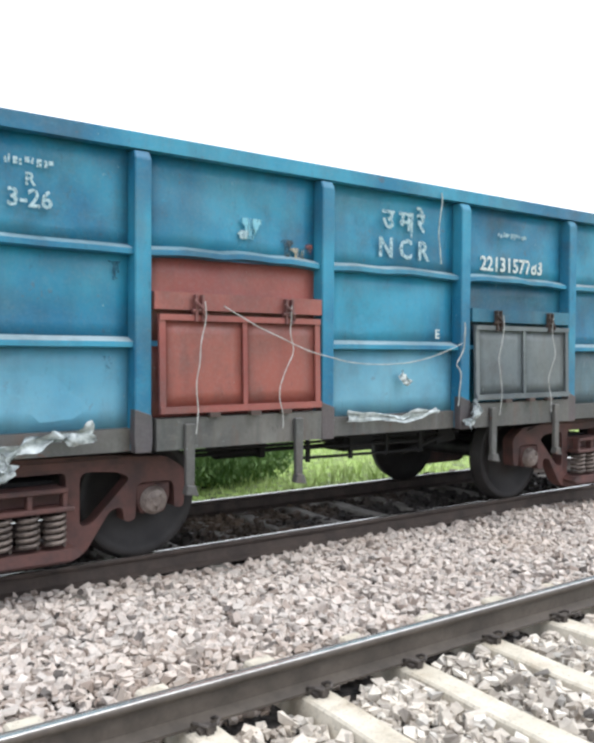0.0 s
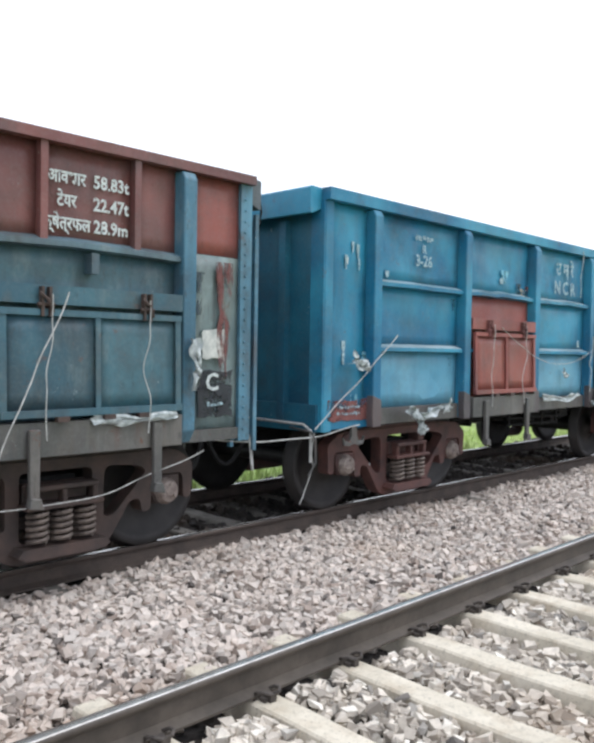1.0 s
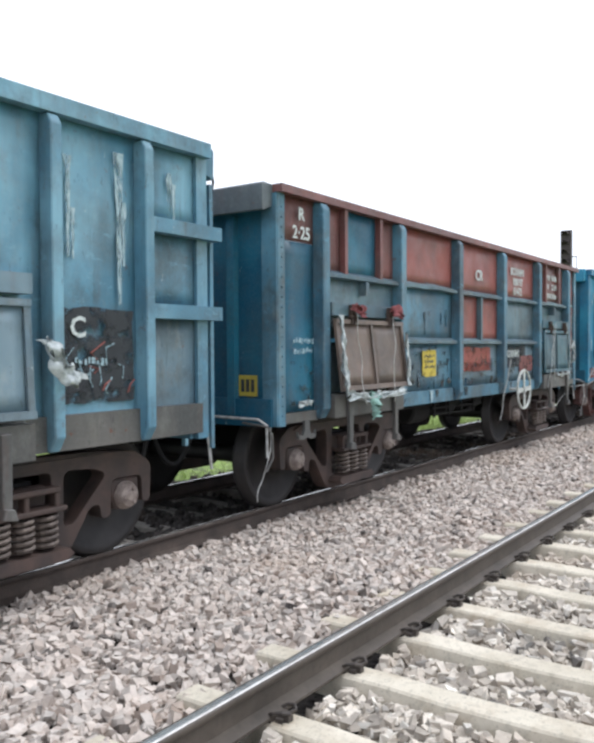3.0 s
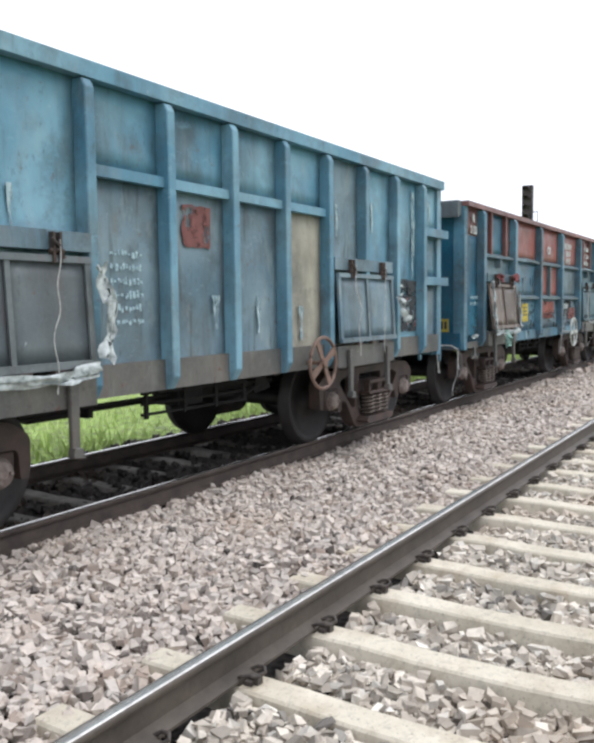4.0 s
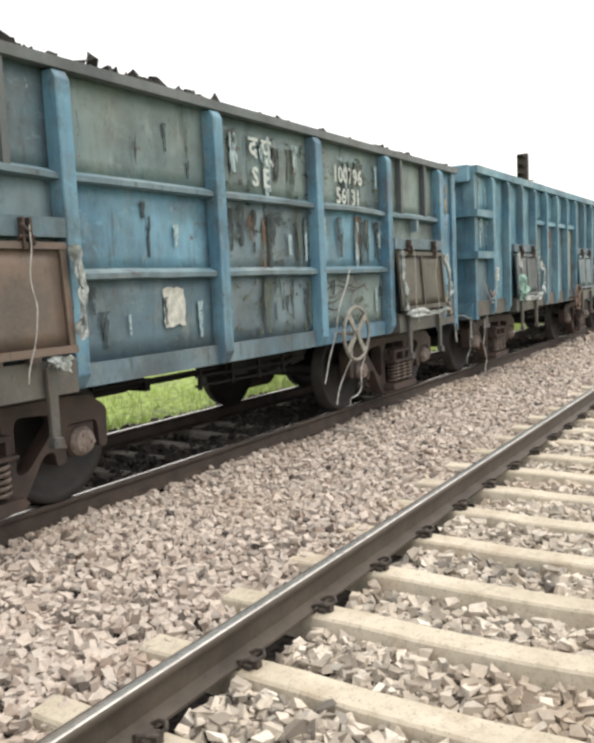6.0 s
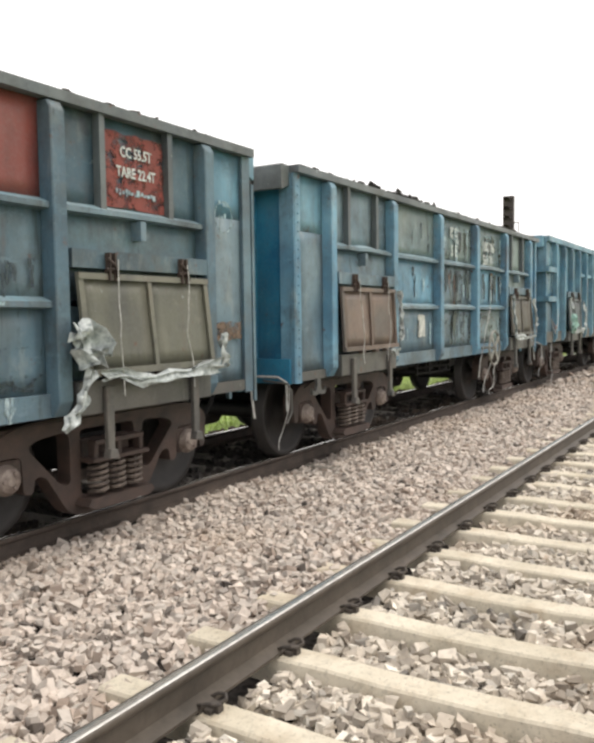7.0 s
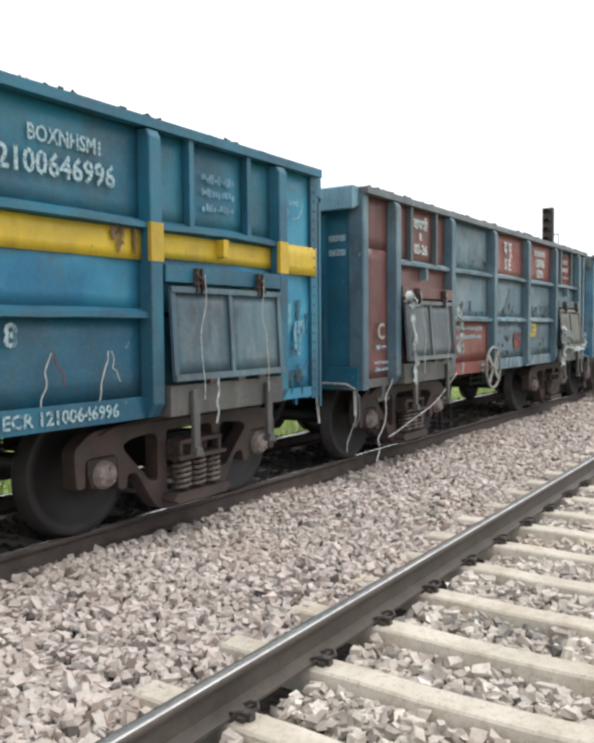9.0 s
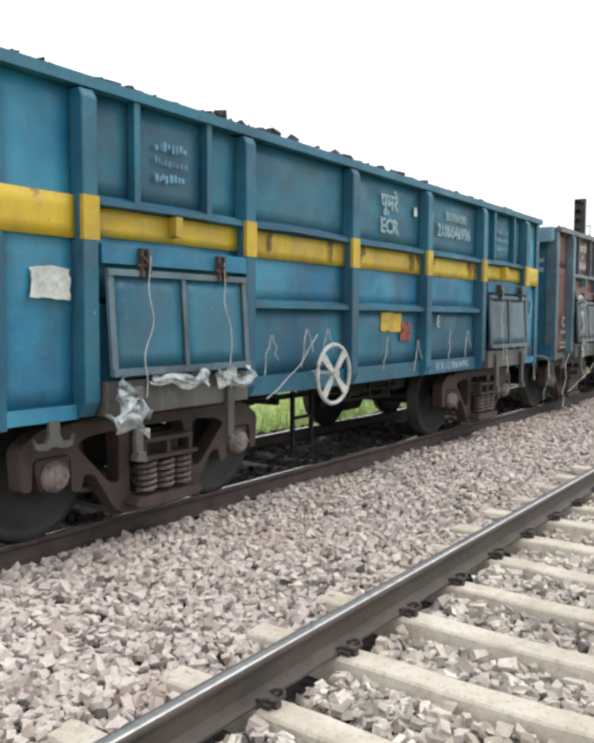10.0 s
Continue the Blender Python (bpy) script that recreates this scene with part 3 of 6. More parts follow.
# ---- meadow ----
def blades(name, spots, material, label, cat, kind="stuff"):
    """Thin curved blades: rows of x, y, z, height, width."""
    rng = np.random.default_rng(len(spots))
    n = len(spots)
    a = rng.uniform(0, 2 * np.pi, n)
    side = np.stack([np.cos(a), np.sin(a), np.zeros(n)], 1) * spots[:, 4:5]
    lean = np.stack([rng.normal(0, 0.3, n), rng.normal(0, 0.3, n), np.ones(n)], 1) * spots[:, 3:4]
    base = spots[:, :3]
    v = np.stack([base - side, base + side, base + 0.6 * lean + 0.7 * side, base + 0.6 * lean - 0.7 * side, base + lean * (1.0, 1.0, 0.95)], 1).reshape(-1, 3)
    k = 5 * np.arange(n)[:, None]
    f = np.concatenate([k + (0, 1, 2), k + (0, 2, 3), k + (3, 2, 4)], 1).reshape(-1, 3)
    me = bpy.data.meshes.new(name)
    me.vertices.add(len(v)), me.loops.add(3 * len(f)), me.polygons.add(len(f))
    me.vertices.foreach_set("co", v.astype(np.float32).ravel())
    me.loops.foreach_set("vertex_index", f.astype(np.int32).ravel())
    me.polygons.foreach_set("loop_start", np.arange(0, 3 * len(f), 3, dtype=np.int32))
    me.update(calc_edges=True)
    me.materials.append(material)
    return tagged(new(name, me), label, cat, kind=kind)


rng = np.random.default_rng(5)
n = 42000
gy = 2.5 + 20 * rng.uniform(0, 1, n) ** 1.6
gx = rng.uniform(-4, 40, n)
blades("grass", np.stack([gx, gy, np.full(n, -0.44), rng.uniform(0.12, 0.42, n) * (0.7 + 0.5 * np.sin(gx * 1.1) * np.sin(gy * 0.8)), rng.uniform(0.006, 0.016, n)], 1), M["grass"], "bright green meadow grass beyond the track", "grass")


def bush(x, y, r, h, seed):
    """A bush: forking stems under many small leaves in uneven clumps."""
    rnd = random.Random(seed)
    base = tagged(new("bush"), "leafy green bush at the edge of the meadow", "bush", "bushes behind the track")
    base.location = (x, y, -0.44)
    bm = bmesh.new()
    tips = []
    for _ in range(9):
        a, l = rnd.uniform(0, 6.28), rnd.uniform(0.5, 1)
        tip = Vector((math.cos(a) * r * l * 0.8, math.sin(a) * r * l * 0.8, h * rnd.uniform(0.55, 0.95)))
        tube(bm, [(0, 0, 0), tip * 0.5 + Vector((0, 0, 0.1)), tip], 0.014, 5)
        tips += [tip, tip * 0.7, tip * 0.45]
    part("stems", bm, M["dark"], base)
    rows = []
    for tip in tips:
        for _ in range(150):
            p = tip + Vector((rnd.gauss(0, r * 0.2), rnd.gauss(0, r * 0.2), rnd.gauss(0, h * 0.13)))
            rows.append((p.x, p.y, max(p.z, 0.03), rnd.uniform(0.05, 0.09), rnd.uniform(0.014, 0.026)))
    crown = blades("crown", np.array(rows), M["leaf"], "", "")
    for key in ("kind", "label", "category"):
        if key in crown:
            del crown[key]
    crown.parent = base


for i, (bx, by, br, bh) in enumerate([(3.6, 3.6, 0.8, 0.85), (4.8, 3.75, 0.9, 0.72), (5.6, 3.9, 0.85, 0.66), (6.6, 5.2, 0.9, 0.6), (2.4, 3.9, 0.8, 0.8)]):
    bush(bx, by, br, bh, i)

# ---- the signal and the far mast ----
sg = tagged(new("signal_post"), "dark colour-light railway signal on a tall post", "signal")
sg.location = (29.95, 2.8, -0.4)
bm = bmesh.new()
tube(bm, [(0, 0.12, 0), (0, 0.12, 6.0)], 0.07, 10)
part("post", bm, M["post"], sg)
bm = bmesh.new()
box(bm, -0.15, 0.05, -0.19, 0.19, 5.0, 6.4)
bevel(bm, 0.03)
part("housing", bm, M["signal"], sg)
for i in range(4):
    bm = bmesh.new()
    z = 5.2 + 0.34 * i
    pts = [(0.13 * math.cos(a), 0.13 * math.sin(a)) for a in (math.pi * k / 8 for k in range(9))]
    for (y0, z0), (y1, z1) in zip(pts, pts[1:]):
        vs = [bm.verts.new(c) for c in ((-0.14, y0, z + z0), (-0.14, y1, z + z1), (-0.38, y1, z + z1 * 0.95), (-0.38, y0, z + z0 * 0.95))]
        bm.faces.new(vs)
    bmesh.ops.solidify(bm, geom=bm.faces[:], thickness=0.008)
    part("visor", bm, M["signal"], sg)
bm = bmesh.new()
for z in (4.9, 5.4):
    box(bm, -0.02, 0.02, -0.36, -0.18, z, z + 0.03)
tube(bm, [(0, -0.36, 3.6), (0, -0.36, 5.45)], 0.015, 6)
part("ladder", bm, M["signal"], sg)

ms = tagged(new("line_mast"), "slender steel line mast with side brackets", "mast")
ms.location = (60.0, 4.6, -0.4)
bm = bmesh.new()
tube(bm, [(0, 0, 0), (0, 0, 9.0)], 0.12, 8)
part("pole", bm, M["post"], ms)
for z in (6.8, 8.0, 8.7):
    bm = bmesh.new()
    tube(bm, [(0, 0, z), (0, -0.9, z + 0.25)], 0.045, 6)
    lathe(bm, [(-0.75, 0.0), (-0.7, 0.09), (-0.55, 0.09), (-0.5, 0.0)], 0, z + 0.18, 8)
    part("bracket", bm, M["post"], ms)


# ---- the train ----
YP, YR, YS = -1.44, -1.525, -1.56  # side sheets, rails, stanchions (outer faces)
STAN = [-4.2, -2.52, -0.84, 0.84, 2.52, 4.2]
END = 4.90
WB, BC = 0.988, 3.262  # half wheelbase, bogie centre from the middle


def round_off(pts, r, n=4):
    """A closed outline with its corners rounded."""
    out, m = [], len(pts)
    for i in range(m):
        p, a, b = Vector(pts[i]), Vector(pts[i - 1]), Vector(pts[(i + 1) % m])
        k = min(r, 0.45 * (a - p).length, 0.45 * (b - p).length)
        s, e = p + (a - p).normalized() * k, p + (b - p).normalized() * k
        for q in range(n + 1):
            u = q / n
            out.append(tuple((1 - u) ** 2 * s + 2 * u * (1 - u) * p + u * u * e))
    return out


def cast_frame(y0, y1, face):
    """A cast side frame with two triangular windows, a spring opening and pedestals over the axle boxes."""
    half = [(0.0, 0.885), (0.62, 0.875), (1.10, 0.835), (1.27, 0.72), (1.25, 0.42), (1.17, 0.42), (1.16, 0.64), (0.85, 0.64), (0.84, 0.36), (0.75, 0.35), (0.735, 0.47), (0.64, 0.46), (0.44, 0.16), (0.33, 0.105), (0.0, 0.105)]
    outer = round_off(half + [(-x, z) for x, z in half[-2:0:-1]], 0.055)
    tri_ = [(0.40, 0.765), (0.70, 0.74), (0.80, 0.69), (0.49, 0.37), (0.40, 0.36)]
    holes = [round_off(tri_, 0.085), round_off([(-x, z) for x, z in tri_[::-1]], 0.085), round_off([(-0.295, 0.255), (0.295, 0.255), (0.295, 0.765), (-0.295, 0.765)], 0.05)]
    bm = bmesh.new()
    edges_ = []
    for loop in [outer] + holes:
        vs = [bm.verts.new((x, 0, z)) for x, z in loop]
        edges_ += [bm.edges.new((vs[i], vs[(i + 1) % len(vs)])) for i in range(len(vs))]
    bmesh.ops.triangle_fill(bm, use_beauty=True, edges=edges_, normal=(0, -1, 0))
    rim = [e for e in bm.edges if len(e.link_faces) == 1]
    flat_faces = bm.faces[:]
    ext = bmesh.ops.extrude_face_region(bm, geom=flat_faces)
    new_v = [g for g in ext["geom"] if isinstance(g, bmesh.types.BMVert)]
    for v in bm.verts:
        v.co.y = y1
    for v in new_v:
        v.co.y = y0
    bmesh.ops.recalc_face_normals(bm, faces=bm.faces)
    yo = y0 if face < 0 else y1
    front = [e for e in bm.edges if len(e.link_faces) == 2 and e.calc_face_angle(0) > 1.2 and abs(e.verts[0].co.y - yo) < 1e-4 and abs(e.verts[1].co.y - yo) < 1e-4]
    bmesh.ops.bevel(bm, geom=front, offset=0.011, segments=1, affect="EDGES", clamp_overlap=True)
    prism(bm, [(-0.37, 0.20), (-0.31, 0.165), (0.31, 0.165), (0.37, 0.20), (0.33, 0.245), (-0.33, 0.245)], min(yo, yo + face * 0.15), max(yo, yo + face * 0.15))
    prism(bm, round_off([(-1.05, 0.80), (1.05, 0.80), (0.9, 0.85), (-0.9, 0.85)], 0.02), min(yo, yo + face * 0.022), max(yo, yo + face * 0.022))
    bmesh.ops.recalc_face_normals(bm, faces=bm.faces)
    return bm


def bogie_parts(base, steel):
    """A cast three-piece bogie: side frames, bolster, springs, axle boxes, wheels."""
    for s, near in ((1, True), (-1, False)):
        y0, y1 = (-1.20, -1.06) if near else (1.06, 1.20)
        bm = cast_frame(y0, y1, -1 if near else 1)
        part("side_frame", bm, steel, base)
        yo = y0 if near else y1
        sg_ = -1 if near else 1
        bm = bmesh.new()
        bar(bm, -0.27, 0.665, 0.27, 0.665, 0.04, yo + sg_ * 0.09 - 0.05, yo + sg_ * 0.09 + 0.05)
        for kx in (-0.25, 0.0, 0.25):
            bar(bm, kx, 0.54, kx, 0.66, 0.04, yo + sg_ * 0.09 - 0.04, yo + sg_ * 0.09 + 0.04)
        box(bm, -0.26, 0.26, min(yo - sg_ * 0.02, yo - sg_ * 0.1), max(yo - sg_ * 0.02, yo - sg_ * 0.1), 0.54, 0.68)
        box(bm, -0.31, 0.31, yo - 0.16 * (1 if near else 0), yo + 0.16 * (0 if near else 1), 0.515, 0.55)
        bmesh.ops.recalc_face_normals(bm, faces=bm.faces)
        bevel(bm, 0.008)
        part("bolster_end", bm, steel, base)
        for k in (-0.19, 0.0, 0.19):
            bm = bmesh.new()
            turns, seg = 5.5, 66
            pts = [(k + 0.072 * math.cos(2 * math.pi * turns * i / seg), yo + 0.07 * sg_ + 0.072 * math.sin(2 * math.pi * turns * i / seg), 0.262 + 0.25 * i / seg) for i in range(seg + 1)]
            tube(bm, pts, 0.0155, 5)
            part("coil_spring", bm, M["spring"], base)
        for k in (-1, 1):
            bm = bmesh.new()
            prism(bm, [(k * WB - 0.10, 0.40), (k * WB + 0.10, 0.40), (k * WB + 0.145, 0.52), (k * WB + 0.145, 0.63), (k * WB - 0.145, 0.63), (k * WB - 0.145, 0.52)], yo + 0.005, yo + 0.10) if near else prism(bm, [(k * WB - 0.15, 0.40), (k * WB + 0.15, 0.40), (k * WB + 0.15, 0.65), (k * WB - 0.15, 0.65)], yo - 0.1, yo + 0.02)
            bmesh.ops.recalc_face_normals(bm, faces=bm.faces)
            bevel(bm, 0.012)
            part("axle_box", bm, steel, base)
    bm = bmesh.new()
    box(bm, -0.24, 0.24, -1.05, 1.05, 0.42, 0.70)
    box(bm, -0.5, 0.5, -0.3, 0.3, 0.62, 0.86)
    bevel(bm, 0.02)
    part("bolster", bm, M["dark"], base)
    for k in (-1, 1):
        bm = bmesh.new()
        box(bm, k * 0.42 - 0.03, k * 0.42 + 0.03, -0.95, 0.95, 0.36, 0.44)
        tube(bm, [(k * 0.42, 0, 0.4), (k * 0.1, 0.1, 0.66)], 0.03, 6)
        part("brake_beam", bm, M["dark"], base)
        for near in (True, False):
            w = new("wheel", WHEEL if near else WHEEL_FAR)
            w.parent = base
            w.location = (k * WB, 0, 0.5)


def wheel_mesh(side):
    bm = bmesh.new()
    pr = [(-0.80, 0.10), (-0.80, 0.40), (-0.795, 0.525), (-0.815, 0.527), (-0.828, 0.505), (-0.925, 0.497), (-0.93, 0.485), (-0.93, 0.425), (-0.895, 0.40), (-0.875, 0.22), (-0.90, 0.13), (-0.95, 0.115), (-1.22, 0.10)]
    lathe(bm, [(y * side, r) for y, r in pr], 0, 0, 44)
    lathe(bm, [(-1.20 * side, 0.0), (-1.18 * side, 0.112), (-1.215 * side, 0.110), (-1.222 * side, 0.092), (-1.25 * side, 0.090), (-1.257 * side, 0.078), (-1.257 * side, 0.042), (-1.266 * side, 0.036), (-1.266 * side, 0.0)], 0, 0, 20)
    for i in range(3):
        a = i * 2.094
        lathe(bm, [(-1.25 * side, 0.016), (-1.275 * side, 0.016), (-1.275 * side, 0.0)], 0.06 * math.cos(a), 0.06 * math.sin(a), 6)
    lathe(bm, [(-0.80 * side, 0.09), (0.0, 0.085)], 0, 0, 14)
    bmesh.ops.recalc_face_normals(bm, faces=bm.faces)
    for f in bm.faces:
        f.smooth = len(f.verts) == 4
        if abs(f.calc_center_median().y) > 1.1:
            f.material_index = 1
    me = mesh_of("wheel", bm, M["wheel"])
    me.materials.append(M["cap"])
    return me


WHEEL, WHEEL_FAR = wheel_mesh(1), wheel_mesh(-1)
_first = {}


def bogie(parent, x, steel, name):
    if name not in _first:
        base = new("bogie")
        base.parent = parent
        base.location = (x, 0, 0)
        bogie_parts(base, steel)
        _first[name] = base
        return base
    b = copy_thing(_first[name], pose(x, 0, 0))
    b.parent = parent
    return b


def door(parent, x0, x1, mat, head, z0=1.20, z1=1.93, tilt=0.03, ropes=True, seed=0, skirt=True, rim=None, iron=None):
    """A top-hung flap door with its frame, middle bar, hinges, locking bar and the skirt under it."""
    base = new("door")
    base.parent = parent
    bm = bmesh.new()
    xm = (x0 + x1) / 2
    yb = YS - 0.005
    lean = lambda z: yb - tilt * (z1 - z) / (z1 - z0)

    def slab(a, b, c, d, out, deep=0.03):
        vs = [bm.verts.new(p) for p in ((a, lean(c) - out, c), (b, lean(c) - out, c), (b, lean(d) - out, d), (a, lean(d) - out, d), (a, lean(c) - out + deep, c), (b, lean(c) - out + deep, c), (b, lean(d) - out + deep, d), (a, lean(d) - out + deep, d))]
        for f in ((0, 1, 2, 3), (5, 4, 7, 6), (4, 0, 3, 7), (1, 5, 6, 2), (3, 2, 6, 7), (4, 5, 1, 0)):
            bm.faces.new([vs[i] for i in f])

    slab(x0, x1, z1 - 0.045, z1, 0.03, 0.04)
    slab(x0, x1, z0, z0 + 0.05, 0.035, 0.045)
    slab(x0, x0 + 0.05, z0 + 0.05, z1 - 0.045, 0.02)
    slab(x1 - 0.05, x1, z0 + 0.05, z1 - 0.045, 0.02)
    slab(xm - 0.02, xm + 0.02, z0 + 0.05, z1 - 0.045, 0.02)
    bevel(bm, 0.006)
    part("door_frame", bm, rim or mat, base)
    for a, b in ((x0 + 0.05, xm - 0.02), (xm + 0.02, x1 - 0.05)):
        bm = bmesh.new()
        sheet(bm, a, b, z0 + 0.05, z1 - 0.045, yb, 6, 6, 0.012, 0.02, seed + a)
        for v in bm.verts:
            v.co.y += lean(v.co.z) - yb
        part("door_panel", bm, mat, base)
    boxed("header", (x0 - 0.03, x1 + 0.03, YS - 0.01, YP, z1 + 0.035, z1 + 0.165), head, base)
    for k in (0.22, 0.78):
        hx = x0 + (x1 - x0) * k
        bm = bmesh.new()
        for d in (-0.028, 0.028):
            box(bm, hx + d - 0.009, hx + d + 0.009, YS - 0.055, YS, z1 - 0.05, z1 + 0.15)
        tube(bm, [(hx - 0.06, YS - 0.04, z1 + 0.03), (hx + 0.06, YS - 0.04, z1 + 0.03)], 0.014, 6)
        tube(bm, [(hx - 0.05, YS - 0.05, z1 + 0.11), (hx, YS - 0.075, z1 + 0.06), (hx + 0.045, YS - 0.06, z1 - 0.02)], 0.011, 5)
        part("hinge", bm, iron or M["frame"], base)
    if skirt:
        boxed("skirt", (x0 - 0.02, x1 + 0.02, YS - 0.03, YP - 0.01, 0.93, 1.165), M["sole"], base)
        for k in (0.16, 0.84):
            hx = x0 + (x1 - x0) * k
            bm = bmesh.new()
            prism(bm, [(hx - 0.035, 0.62), (hx + 0.035, 0.60), (hx + 0.04, 1.12), (hx - 0.04, 1.12)], YS - 0.075, YS - 0.035)
            prism(bm, [(hx - 0.05, 0.60), (hx + 0.06, 0.58), (hx + 0.035, 0.66), (hx - 0.035, 0.67)], YS - 0.10, YS - 0.03)
            bmesh.ops.recalc_face_normals(bm, faces=bm.faces)
            bevel(bm, 0.006)
            part("locking_arm", bm, M["sole"], base)
        for k in (0.3, 0.55, 0.75):
            hx = x0 + (x1 - x0) * k
            boxed("latch", (hx - 0.045, hx + 0.045, YS - 0.085, YS - 0.03, 1.165, 1.20), M["frame"], base)
    if ropes:
        rnd = random.Random(seed)
        for k in (0.24, 0.78):
            hx = x0 + (x1 - x0) * k
            strand("rope", sag((hx, YS - 0.075, z1 + 0.1), (hx - 0.08 + rnd.uniform(-0.1, 0.08), YS - 0.10 - tilt, z0 - 0.15), 0.0, 12, 0.10, seed + k), 0.008, M["wire"], base)
    return base


def hand_wheel(parent, x, z, r, mat, spokes=4, y=-1.68, spin=0.4):
    base = new("hand_wheel")
    base.parent = parent
    bm = bmesh.new()
    tube(bm, [(x + r * math.cos(a), y, z + r * math.sin(a)) for a in (2 * math.pi * i / 36 for i in range(36))], 0.019, 7, True)
    part("rim", bm, mat, base)
    for i in range(spokes):
        a = spin + 2 * math.pi * i / spokes
        c, s = math.cos(a), math.sin(a)
        bm = bmesh.new()
        prism(bm, [(x - 0.022 * s, z + 0.022 * c), (x + 0.022 * s, z - 0.022 * c), (x + r * c + 0.042 * s, z + r * s - 0.042 * c), (x + r * c - 0.042 * s, z + r * s + 0.042 * c)], y - 0.012, y + 0.004)
        bmesh.ops.recalc_face_normals(bm, faces=bm.faces)
        part("spoke", bm, mat, base)
    bm = bmesh.new()
    lathe(bm, [(y - 0.035, 0.0), (y - 0.035, 0.045), (y + 0.02, 0.05), (y + 0.03, 0.022), (YP, 0.022)], x, z, 12)
    bmesh.ops.recalc_face_normals(bm, faces=bm.faces)
    part("hub", bm, mat, base)


def steps(parent, x, z0=0.12, w=0.34):
    base = new("ladder")
    base.parent = parent
    bm = bmesh.new()
    for d in (-w / 2, w / 2):
        box(bm, x + d - 0.018, x + d + 0.018, -1.02, -0.98, z0, 0.98)
    part("stile", bm, M["dark"], base)
    for z in (z0 + 0.04, z0 + 0.36):
        boxed("rung", (x - w / 2, x + w / 2, -1.02, -0.98, z, z + 0.03), M["dark"], base, "", 0)


def sign_plate(parent, x0, x1, z0, z1, mat, y=YP, seed=0, label=""):
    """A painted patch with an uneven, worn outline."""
    rnd = random.Random(seed)
    bm = bmesh.new()
    pts = []
    for (a, b), (c, d) in (((x0, z0), (x1, z0)), ((x1, z0), (x1, z1)), ((x1, z1), (x0, z1)), ((x0, z1), (x0, z0))):
        for i in range(6):
            u = i / 6
            pts.append((a + (c - a) * u + rnd.uniform(-1, 1) * 0.012, b + (d - b) * u + rnd.uniform(-1, 1) * 0.012))
    prism(bm, pts, y - 0.022, y - 0.016)
    bmesh.ops.recalc_face_normals(bm, faces=bm.faces)
    key = next((k for k in FLAKE if M[k] is mat), None)
    part("painted_patch", bm, FLAKE[key] if key else mat, parent, label)


